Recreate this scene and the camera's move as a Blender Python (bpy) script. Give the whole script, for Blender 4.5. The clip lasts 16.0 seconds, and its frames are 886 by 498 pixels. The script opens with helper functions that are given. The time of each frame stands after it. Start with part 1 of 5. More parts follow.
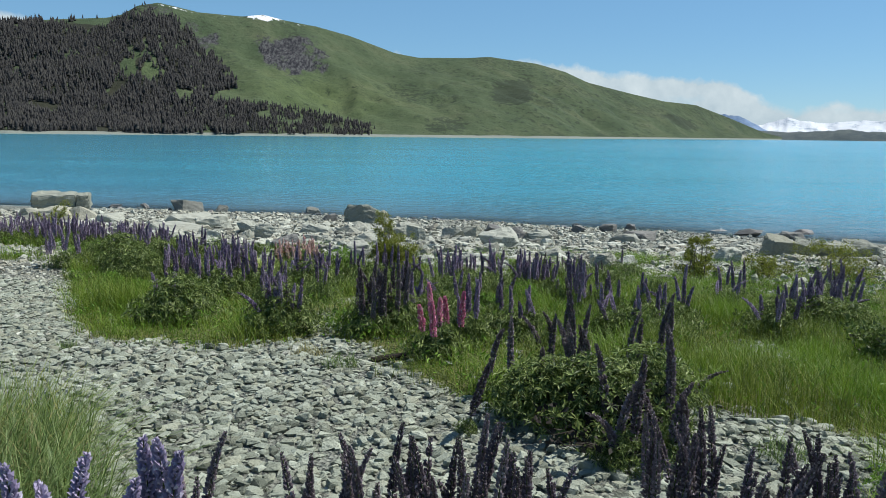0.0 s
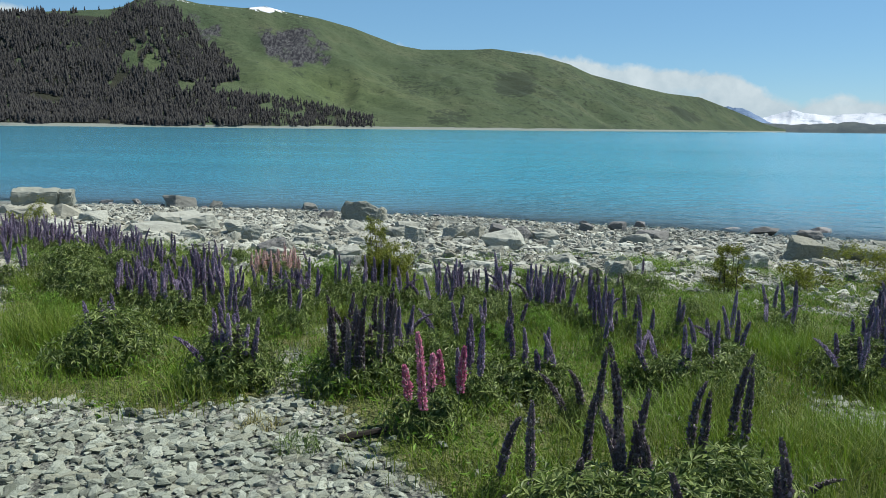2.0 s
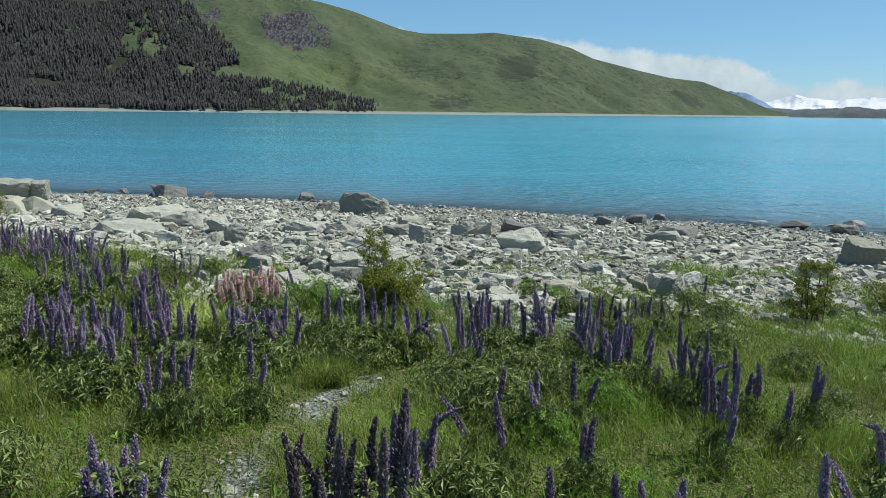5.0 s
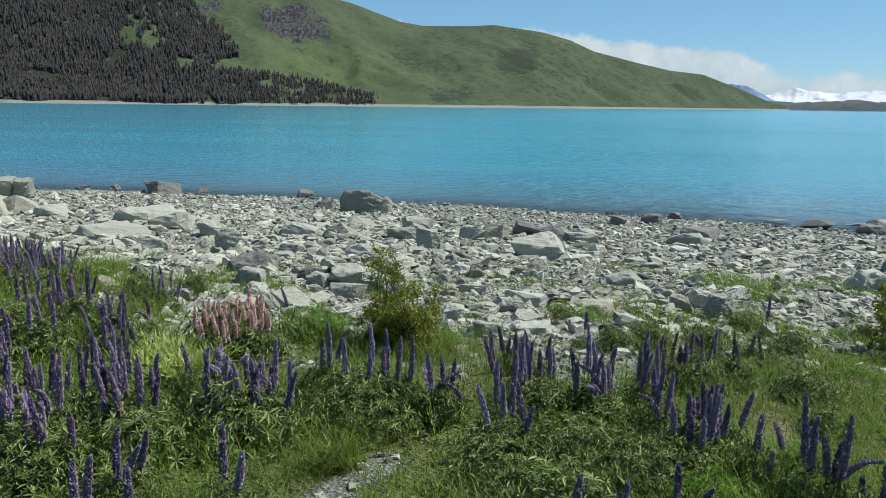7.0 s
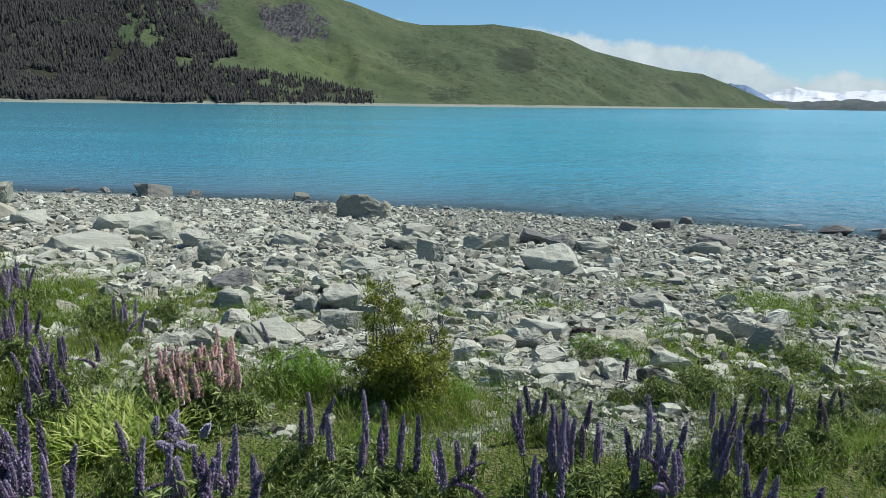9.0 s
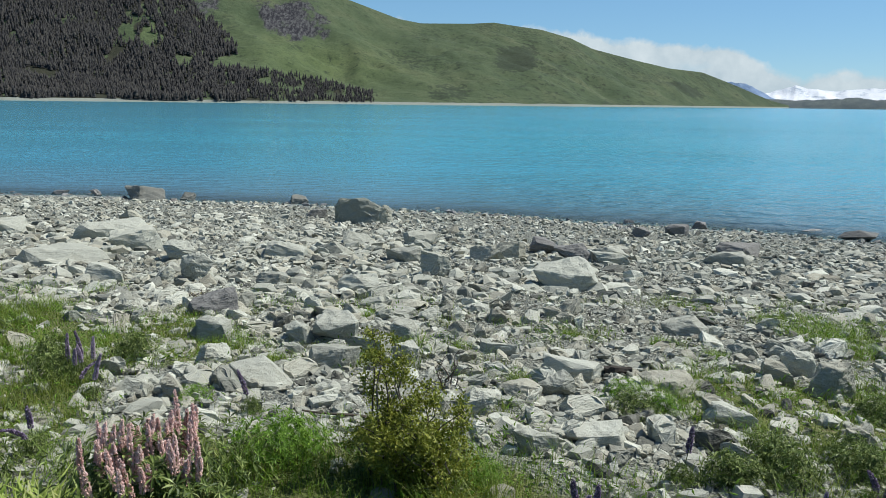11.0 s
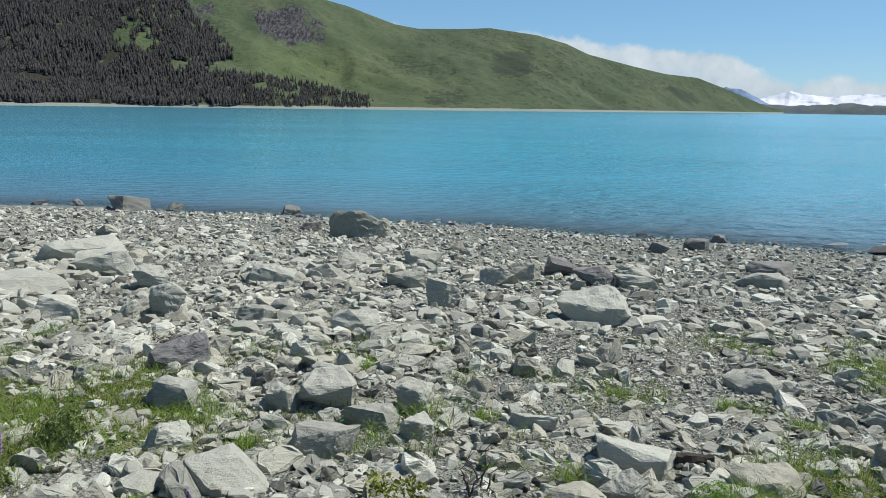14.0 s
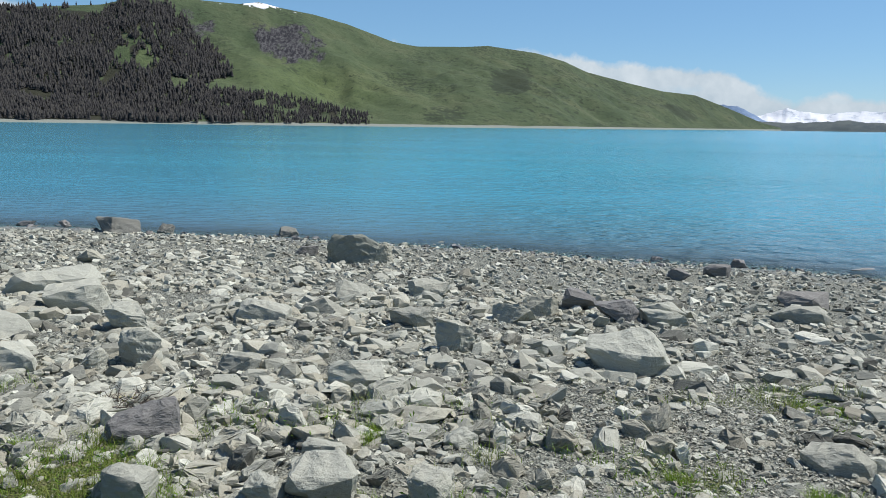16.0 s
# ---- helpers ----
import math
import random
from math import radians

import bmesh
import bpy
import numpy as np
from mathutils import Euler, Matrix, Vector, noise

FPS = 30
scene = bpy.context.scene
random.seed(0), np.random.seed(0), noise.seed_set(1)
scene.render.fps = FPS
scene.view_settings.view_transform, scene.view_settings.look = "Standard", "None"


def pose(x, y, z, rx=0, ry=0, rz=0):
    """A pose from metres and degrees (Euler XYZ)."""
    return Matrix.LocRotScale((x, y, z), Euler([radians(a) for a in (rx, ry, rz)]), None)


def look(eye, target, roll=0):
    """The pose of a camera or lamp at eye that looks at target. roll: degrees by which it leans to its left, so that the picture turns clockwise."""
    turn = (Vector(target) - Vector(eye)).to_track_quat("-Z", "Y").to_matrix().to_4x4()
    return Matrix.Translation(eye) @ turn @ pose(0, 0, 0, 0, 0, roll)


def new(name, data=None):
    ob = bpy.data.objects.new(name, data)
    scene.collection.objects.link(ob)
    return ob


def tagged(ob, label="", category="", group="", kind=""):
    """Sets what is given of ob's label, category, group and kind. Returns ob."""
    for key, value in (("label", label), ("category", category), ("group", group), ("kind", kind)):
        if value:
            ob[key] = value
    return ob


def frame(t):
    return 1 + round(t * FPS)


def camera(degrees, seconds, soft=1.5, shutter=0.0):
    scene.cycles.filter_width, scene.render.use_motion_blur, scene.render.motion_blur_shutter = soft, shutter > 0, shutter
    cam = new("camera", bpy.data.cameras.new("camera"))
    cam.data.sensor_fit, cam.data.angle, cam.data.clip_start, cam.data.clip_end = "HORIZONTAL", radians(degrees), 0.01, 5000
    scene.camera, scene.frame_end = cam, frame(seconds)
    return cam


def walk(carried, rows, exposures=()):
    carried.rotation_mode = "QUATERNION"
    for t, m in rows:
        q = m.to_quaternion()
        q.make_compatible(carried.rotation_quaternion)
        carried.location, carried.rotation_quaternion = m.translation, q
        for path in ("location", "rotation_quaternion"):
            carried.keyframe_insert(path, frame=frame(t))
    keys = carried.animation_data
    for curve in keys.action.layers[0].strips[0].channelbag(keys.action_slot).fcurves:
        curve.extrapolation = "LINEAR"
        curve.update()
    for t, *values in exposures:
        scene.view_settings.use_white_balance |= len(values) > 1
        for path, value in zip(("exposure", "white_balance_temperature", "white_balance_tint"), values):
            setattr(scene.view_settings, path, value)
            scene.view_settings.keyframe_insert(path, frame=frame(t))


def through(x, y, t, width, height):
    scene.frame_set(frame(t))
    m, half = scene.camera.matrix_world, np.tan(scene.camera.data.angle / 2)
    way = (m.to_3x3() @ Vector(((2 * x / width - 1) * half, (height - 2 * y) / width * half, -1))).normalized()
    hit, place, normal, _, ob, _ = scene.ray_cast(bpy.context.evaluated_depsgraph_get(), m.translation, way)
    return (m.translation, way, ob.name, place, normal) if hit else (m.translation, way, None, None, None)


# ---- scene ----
cam = camera(63.7, 16.0, soft=0.9)
PATH = [
    (0, (0.068, 0.196, 5.565), (0.073, 2.171, 5.25), 0.62),
    (0.5, (0.078, 0.6, 5.577), (0.081, 2.575, 5.261), 0.63),
    (1, (0.092, 1.061, 5.598), (0.093, 3.035, 5.277), 0.63),
    (1.5, (0.112, 1.49, 5.618), (0.111, 3.463, 5.29), 0.64),
    (2, (0.134, 1.966, 5.628), (0.132, 3.938, 5.292), 0.64),
    (2.5, (0.136, 2.387, 5.642), (0.133, 4.358, 5.298), 0.65),
    (3, (0.088, 2.877, 5.659), (0.084, 4.846, 5.309), 0.65),
    (3.5, (0.026, 3.347, 5.68), (0.022, 5.314, 5.32), 0.66),
    (4, (-0.005, 3.856, 5.675), (-0.012, 5.822, 5.308), 0.66),
    (6.3, (-0.294, 5.843, 5.649), (-0.296, 7.805, 5.26), 0.69),
    (6.5, (-0.316, 6.025, 5.663), (-0.321, 7.986, 5.272), 0.69),
    (7, (-0.409, 6.48, 5.694), (-0.413, 8.441, 5.298), 0.70),
    (7.5, (-0.45, 6.903, 5.708), (-0.453, 8.863, 5.311), 0.70),
    (8, (-0.478, 7.319, 5.712), (-0.479, 9.279, 5.314), 0.71),
    (8.5, (-0.491, 7.672, 5.727), (-0.491, 9.632, 5.33), 0.71),
    (9, (-0.532, 8.086, 5.728), (-0.533, 10.046, 5.33), 0.72),
    (9.2, (-0.547, 8.253, 5.725), (-0.55, 10.213, 5.327), 0.72),
    (11.3, (-0.725, 9.824, 5.774), (-0.725, 11.783, 5.372), 0.74),
    (11.5, (-0.754, 9.95, 5.761), (-0.75, 11.91, 5.362), 0.75),
    (12, (-0.77, 10.333, 5.774), (-0.765, 12.293, 5.375), 0.75),
    (12.5, (-0.793, 10.679, 5.786), (-0.787, 12.638, 5.388), 0.76),
    (13, (-0.849, 11.065, 5.782), (-0.841, 13.025, 5.385), 0.76),
    (13.5, (-0.91, 11.435, 5.789), (-0.902, 13.396, 5.395), 0.77),
    (14, (-0.964, 11.825, 5.793), (-0.954, 13.786, 5.405), 0.77),
    (14.5, (-1.015, 12.2, 5.798), (-1.004, 14.163, 5.418), 0.78),
    (15, (-1.098, 12.649, 5.806), (-1.086, 14.615, 5.437), 0.78),
    (15.5, (-1.154, 13.102, 5.815), (-1.141, 15.07, 5.458), 0.79),
    (16, (-1.197, 13.576, 5.829), (-1.184, 15.547, 5.486), 0.80),
]
EXPOSURE = 0.22
walk(cam, [(t, look(eye, target, roll)) for t, eye, target, roll in PATH], [(0, EXPOSURE, 6270, 8), (11.5, EXPOSURE, 6300, 9), (16, EXPOSURE, 6300, 13)])

# ---- daylight: high sun from the right and ahead, clear blue sky, cloud bank on the horizon ----
SUN_AZ, SUN_EL = 70.0, 57.0
world = bpy.data.worlds.new("sky")
scene.world = world
world.use_nodes = True
wn, wl = world.node_tree.nodes, world.node_tree.links
wn.clear()


def wnode(kind):
    return wn.new(kind)


def wmath(op, a, b=None, c=None, clamp=False):
    n = wnode("ShaderNodeMath")
    n.operation, n.use_clamp = op, clamp
    for i, v in enumerate((a, b, c)):
        if v is None:
            continue
        if isinstance(v, (int, float)):
            n.inputs[i].default_value = v
        else:
            wl.new(v, n.inputs[i])
    return n.outputs[0]


sky = wnode("ShaderNodeTexSky")
sky.sky_type, sky.sun_disc = "NISHITA", False
sky.sun_elevation, sky.sun_rotation = radians(SUN_EL), radians(SUN_AZ)
sky.altitude, sky.air_density, sky.dust_density, sky.ozone_density = 1000.0, 1.0, 0.0, 3.0
coord = wnode("ShaderNodeTexCoord")
sep = wnode("ShaderNodeSeparateXYZ")
wl.new(coord.outputs["Generated"], sep.inputs[0])
bearing = wmath("MULTIPLY", wmath("ARCTAN2", sep.outputs[0], sep.outputs[1]), 180 / math.pi)
height = wmath("MULTIPLY", wmath("ARCSINE", sep.outputs[2]), 180 / math.pi)
ramp = wnode("ShaderNodeValToRGB")
CLOUD_TOPS = [(-40, 6), (-31, 7.8), (-29, 7.2), (-27, 5), (-5.2, 5.6), (-3.6, 6.5), (-2.2, 5.2), (7.5, 5.6), (10.5, 5.1), (13, 4.6), (16, 4.5), (21, 4.2), (22.3, 3.5), (23.8, 2.5), (26, 1.9), (28.5, 2.4), (31.5, 1.9), (40, 2.2)]
for k, (a, e) in enumerate(CLOUD_TOPS):
    el = ramp.color_ramp.elements[k] if k < 2 else ramp.color_ramp.elements.new((a + 40) / 80)
    el.position = (a + 40) / 80
    el.color = (e / 10, e / 10, e / 10, 1)
wl.new(wmath("DIVIDE", wmath("ADD", bearing, 40.0), 80.0, clamp=True), ramp.inputs[0])
puff = wnode("ShaderNodeTexNoise")
puff.inputs["Scale"].default_value, puff.inputs["Detail"].default_value, puff.inputs["Roughness"].default_value = 26.0, 8.0, 0.6
wl.new(coord.outputs["Generated"], puff.inputs["Vector"])
puff2 = wnode("ShaderNodeTexNoise")
puff2.inputs["Scale"].default_value, puff2.inputs["Detail"].default_value = 11.0, 5.0
stretch = wnode("ShaderNodeMapping")
stretch.inputs["Scale"].default_value = (1, 1, 2.2)
wl.new(coord.outputs["Generated"], stretch.inputs[0])
wl.new(stretch.outputs[0], puff2.inputs["Vector"])
over = wmath("SUBTRACT", wmath("ADD", wmath("MULTIPLY", ramp.outputs[0], 10.0), wmath("MULTIPLY", wmath("SUBTRACT", puff.outputs[0], 0.5), 1.9)), height)
cover = wmath("MULTIPLY", wmath("ADD", over, 0.25), 2.0, clamp=True)
cover = wmath("MULTIPLY", cover, wmath("MULTIPLY_ADD", puff2.outputs[0], 3.0, -0.2, clamp=True))
cloud = wnode("ShaderNodeMixRGB")
cloud.inputs[1].default_value, cloud.inputs[2].default_value = (5.2, 6.5, 7.3, 1), (8.6, 9.5, 9.8, 1)
wl.new(wmath("MULTIPLY_ADD", puff.outputs[0], 1.6, -0.25, clamp=True), cloud.inputs[0])
blend = wnode("ShaderNodeMixRGB")
wl.new(cover, blend.inputs[0])
clear = wnode("ShaderNodeMixRGB")
clear.blend_type = "MULTIPLY"
clear.inputs[0].default_value, clear.inputs[2].default_value = 1.0, (1.02, 1.20, 1.29, 1)
even = wnode("ShaderNodeMixRGB")
even.inputs[0].default_value, even.inputs[2].default_value = 0.4, (2.5, 4.55, 6.5, 1)
wl.new(wmath("MULTIPLY", wmath("DIVIDE", wmath("SUBTRACT", 32.0, height), 20.0, clamp=True), 0.45), even.inputs[0])
wl.new(sky.outputs[0], even.inputs[1])
wl.new(even.outputs[0], clear.inputs[1])
wl.new(clear.outputs[0], blend.inputs[1])
wl.new(cloud.outputs[0], blend.inputs[2])
back = wnode("ShaderNodeBackground")
back.inputs["Strength"].default_value = 0.070
wl.new(blend.outputs[0], back.inputs[0])
wl.new(back.outputs[0], wnode("ShaderNodeOutputWorld").inputs[0])

sun = new("sun", bpy.data.lights.new("sun", "SUN"))
sun.data.energy, sun.data.angle, sun.data.color = 5.0, radians(0.53), (1.0, 0.95, 0.88)
to_sun = Vector((math.sin(radians(SUN_AZ)) * math.cos(radians(SUN_EL)), math.cos(radians(SUN_AZ)) * math.cos(radians(SUN_EL)), math.sin(radians(SUN_EL))))
sun.matrix_world = look(to_sun * 60, (0, 0, 0))

# ---- materials ----


class Mat:
    """A small wrapper that makes node materials short to write."""

    def __init__(self, name, rough=0.8, spec=0.4):
        self.m = bpy.data.materials.new(name)
        self.m.use_nodes = True
        self.n, self.l = self.m.node_tree.nodes, self.m.node_tree.links
        self.b = self.n["Principled BSDF"]
        self.b.inputs["Roughness"].default_value = rough
        self.b.inputs["Specular IOR Level"].default_value = spec
        self.geo = self.n.new("ShaderNodeNewGeometry")
        self.obj = self.n.new("ShaderNodeObjectInfo")
        self.tc = self.n.new("ShaderNodeTexCoord")

    def link(self, a, b):
        self.l.new(a, b)

    def put(self, sock, v):
        if isinstance(v, (int, float)):
            sock.default_value = v
        elif isinstance(v, tuple):
            sock.default_value = (*v, 1) if len(v) == 3 and len(sock.default_value) == 4 else v
        else:
            self.l.new(v, sock)

    def math(self, op, a, b=0.0, c=0.0, clamp=False):
        n = self.n.new("ShaderNodeMath")
        n.operation, n.use_clamp = op, clamp
        for i, v in enumerate((a, b, c)):
            self.put(n.inputs[i], v)
        return n.outputs[0]

    def noise(self, scale, detail=4.0, rough=0.55, vec=None, stretch=None):
        n = self.n.new("ShaderNodeTexNoise")
        n.inputs["Scale"].default_value, n.inputs["Detail"].default_value, n.inputs["Roughness"].default_value = scale, detail, rough
        v = vec or self.geo.outputs["Position"]
        if stretch:
            mp = self.n.new("ShaderNodeMapping")
            mp.inputs["Scale"].default_value = stretch
            self.l.new(v, mp.inputs[0])
            v = mp.outputs[0]
        self.l.new(v, n.inputs["Vector"])
        return n.outputs[0]

    def cells(self, scale, feature="F1", out="Distance", vec=None, stretch=None):
        n = self.n.new("ShaderNodeTexVoronoi")
        n.feature = feature
        n.inputs["Scale"].default_value = scale
        v = vec or self.geo.outputs["Position"]
        if stretch:
            mp = self.n.new("ShaderNodeMapping")
            mp.inputs["Scale"].default_value = stretch
            self.l.new(v, mp.inputs[0])
            v = mp.outputs[0]
        self.l.new(v, n.inputs["Vector"])
        return n.outputs[out]

    def attr(self, name):
        n = self.n.new("ShaderNodeAttribute")
        n.attribute_name = name
        return n.outputs["Fac"]

    def mix(self, f, a, b):
        n = self.n.new("ShaderNodeMixRGB")
        for s, v in zip(n.inputs, (f, a, b)):
            self.put(s, v)
        return n.outputs[0]

    def ramp(self, f, *stops):
        n = self.n.new("ShaderNodeValToRGB")
        for k, (p, c) in enumerate(stops):
            e = n.color_ramp.elements[k] if k < 2 else n.color_ramp.elements.new(p)
            e.position, e.color = p, (*c, 1)
        self.put(n.inputs[0], f)
        return n.outputs[0]

    def step(self, f, lo, hi):
        n = self.n.new("ShaderNodeMapRange")
        n.interpolation_type = "SMOOTHSTEP"
        n.inputs["From Min"].default_value, n.inputs["From Max"].default_value = lo, hi
        self.put(n.inputs[0], f)
        return n.outputs[0]

    def bump(self, h, dist, strength=1.0):
        n = self.n.new("ShaderNodeBump")
        n.inputs["Distance"].default_value, n.inputs["Strength"].default_value = dist, strength
        self.put(n.inputs["Height"], h)
        if self.b.inputs["Normal"].is_linked:
            self.l.new(self.b.inputs["Normal"].links[0].from_socket, n.inputs["Normal"])
        self.l.new(n.outputs[0], self.b.inputs["Normal"])
        return n

    def rand(self):
        """One random number a piece, whether it is an object of its own or an island of a joined mesh."""
        return self.math("FRACT", self.math("ADD", self.geo.outputs["Random Per Island"], self.obj.outputs["Random"]))

    def colour(self, c):
        self.put(self.b.inputs["Base Color"], c)
        return self

    def leafy(self, c, through):
        """Thin leaves let part of the light through."""
        self.colour(c)
        t = self.n.new("ShaderNodeBsdfTranslucent")
        self.put(t.inputs[0], c)
        mx = self.n.new("ShaderNodeMixShader")
        mx.inputs[0].default_value = through
        self.l.new(self.b.outputs[0], mx.inputs[1])
        self.l.new(t.outputs[0], mx.inputs[2])
        self.l.new(mx.outputs[0], self.n["Material Output"].inputs[0])
        return self


def rock_material(name, dark, mid, pale, warm, wet=0.0, even_tone=False):
    m = Mat(name, 0.85 - 0.45 * wet, 0.3 + 0.3 * wet)
    r = m.rand()
    lo, hi = ([0.4 * a + 0.6 * b for a, b in zip(dark, mid)], [0.3 * a + 0.7 * b for a, b in zip(pale, mid)]) if even_tone else (dark, pale)
    base = m.ramp(r, (0.0, lo), (0.30, mid), (0.62, mid), (1.0, hi))
    warmer = m.step(m.math("FRACT", m.math("MULTIPLY", r, 13.7)), 0.6, 0.9)
    base = m.mix(m.math("MULTIPLY", warmer, 0.6), base, warm)
    stain = m.step(m.noise(2.3, 5, 0.6), 0.50, 0.74)
    base = m.mix(m.math("MULTIPLY", stain, 0.35), base, warm)
    vein = m.step(m.noise(9, 5, 0.6, stretch=(1, 1, 2.2)), 0.50, 0.74)
    base = m.mix(m.math("MULTIPLY", vein, 0.28), base, pale)
    lichen = m.step(m.noise(34, 4, 0.65), 0.58, 0.68)
    base = m.mix(m.math("MULTIPLY", lichen, 0.30), base, dark)
    m.colour(base)
    m.bump(m.noise(11, 6, 0.7, stretch=(0.5, 0.7, 3.2)), 0.030, 0.7)
    m.bump(m.noise(6, 7, 0.68, stretch=(1, 1, 1.7)), 0.042, 0.75)
    m.bump(m.noise(60, 4, 0.6), 0.007, 0.8)
    return m.m


ROCK = rock_material("greywacke", (0.066, 0.068, 0.056), (0.328, 0.336, 0.276), (0.54, 0.55, 0.455), (0.325, 0.305, 0.225))
BOULDER = rock_material("weathered_boulder", (0.14, 0.145, 0.120), (0.345, 0.353, 0.291), (0.56, 0.572, 0.473), (0.33, 0.312, 0.230), even_tone=True)
ROCK_BROWN = rock_material("brown_lichened_rock", (0.060, 0.060, 0.052), (0.172, 0.176, 0.150), (0.44, 0.44, 0.38), (0.170, 0.162, 0.125), even_tone=True)
BLOCK_ROCK = rock_material("lichened_block", (0.09, 0.096, 0.078), (0.248, 0.260, 0.211), (0.46, 0.475, 0.39), (0.23, 0.225, 0.16), even_tone=True)
ROCK_DARK = rock_material("dark_slate", (0.085, 0.085, 0.080), (0.185, 0.183, 0.168), (0.34, 0.34, 0.305), (0.185, 0.18, 0.155), even_tone=True)
ROCK_WET = rock_material("wet_rock", (0.06, 0.062, 0.058), (0.13, 0.13, 0.12), (0.22, 0.22, 0.20), (0.14, 0.12, 0.09), 1.0)
STONE = rock_material("flat_shingle", (0.105, 0.117, 0.086), (0.262, 0.287, 0.224), (0.40, 0.43, 0.342), (0.285, 0.288, 0.205))


def ground_material():
    m = Mat("shore_ground", 0.95, 0.2)
    veg, wet = m.attr("veg"), m.attr("wet")
    peb = m.cells(26, out="Color")
    grey = m.ramp(peb, (0.0, (0.060, 0.064, 0.052)), (0.5, (0.225, 0.232, 0.190)), (1.0, (0.41, 0.42, 0.345)))
    fine = m.cells(70, out="Color")
    grey = m.mix(0.35, grey, m.ramp(fine, (0.0, (0.09, 0.09, 0.08)), (1.0, (0.29, 0.32, 0.27))))
    grey = m.mix(m.math("MULTIPLY", m.step(m.noise(0.8, 4), 0.5, 0.75), 0.3), grey, (0.19, 0.195, 0.15))
    soil = m.ramp(m.noise(5, 6, 0.65), (0.25, (0.06, 0.075, 0.025)), (0.5, (0.12, 0.145, 0.045)), (0.75, (0.26, 0.235, 0.12)))
    edge = m.math("ADD", veg, m.math("MULTIPLY", m.math("SUBTRACT", m.noise(1.6, 5, 0.6), 0.5), 0.7))
    f = m.step(edge, 0.38, 0.72)
    c = m.mix(f, grey, soil)
    c = m.mix(wet, c, (0.23, 0.25, 0.235))
    m.colour(c)
    m.bump(m.cells(26), 0.06, 1.0)
    m.bump(m.noise(45, 5, 0.7), 0.02, 0.7)
    return m.m


def water_material():
    m = Mat("glacial_water", 0.14, 0.13)
    depth = m.attr("depth")
    c = m.ramp(m.math("DIVIDE", depth, 6.0, clamp=True), (0.0, (0.118, 0.172, 0.212)), (0.10, (0.080, 0.192, 0.260)), (0.36, (0.056, 0.246, 0.346)), (1.0, (0.048, 0.276, 0.380)))
    patch = m.noise(0.012, 3, 0.5, stretch=(0.5, 1, 1))
    c = m.mix(m.math("MULTIPLY", m.step(patch, 0.4, 0.7), 0.35), c, (0.048, 0.300, 0.392))
    # Duller blue to the left: reflection and haze put into the water's colour.
    c = m.mix(m.math("MULTIPLY", m.attr("dull_light"), 0.6), c, (0.059, 0.220, 0.290))
    m.colour(c)
    m.b.inputs["IOR"].default_value = 1.33
    w1 = m.noise(1.1, 3, 0.55, stretch=(0.55, 1.0, 1))
    w2 = m.noise(4.5, 3, 0.5, stretch=(0.4, 1.0, 1))
    gust = m.step(m.noise(0.03, 3, 0.5, stretch=(0.3, 1, 1)), 0.3, 0.7)
    chop = m.attr("chop")
    calm = m.math("MULTIPLY_ADD", chop, 0.88, 0.12)
    m.bump(m.math("MULTIPLY", m.math("MULTIPLY", m.noise(0.42, 3, 0.55, stretch=(0.5, 1.0, 1)), chop), gust), 1.2, 1.0)
    m.bump(m.math("MULTIPLY", m.math("MULTIPLY", w1, calm), m.math("MULTIPLY_ADD", gust, 0.95, 0.3)), 0.9, 1.0)
    m.bump(m.math("MULTIPLY", w2, calm), 0.14, 1.0)
    t = m.n.new("ShaderNodeBsdfTransparent")
    t.inputs[0].default_value = (0.75, 0.92, 0.95, 1)
    mx = m.n.new("ShaderNodeMixShader")
    m.link(m.math("SUBTRACT", 1.0, m.math("EXPONENT", m.math("MULTIPLY", depth, -5.0)), clamp=True), mx.inputs[0])
    m.link(t.outputs[0], mx.inputs[1])
    m.link(m.b.outputs[0], mx.inputs[2])
    m.link(mx.outputs[0], m.n["Material Output"].inputs[0])
    return m.m


def leaf_material(name, dark, mid, pale, through=0.3, fresh=None):
    m = Mat(name, 0.5 if through else 0.95, 0.3 if through else 0.05)
    c = m.ramp(m.rand(), (0.0, dark), (0.55, mid), (1.0, pale))
    if fresh:
        c = m.mix(m.math("MULTIPLY", m.step(m.noise(0.9, 3, 0.6), 0.40, 0.60), 0.8), c, fresh)
    c = m.mix(m.math("MULTIPLY", m.noise(3.0, 3), 0.5), c, dark)
    return m.leafy(c, through).m


def petal_material(name, dark, mid, pale, tip):
    m = Mat(name, 0.6, 0.3)
    each = m.geo.outputs["Random Per Island"]
    c = m.ramp(m.obj.outputs["Random"], (0.0, dark), (0.5, mid), (1.0, pale))
    c = m.mix(m.math("MULTIPLY", m.step(each, 0.72, 0.9), 0.5), c, tip)
    c = m.mix(m.math("MULTIPLY", m.step(m.math("FRACT", m.math("MULTIPLY", each, 7.3)), 0.6, 1.0), 0.4), c, dark)
    return m.leafy(c, 0.2).m


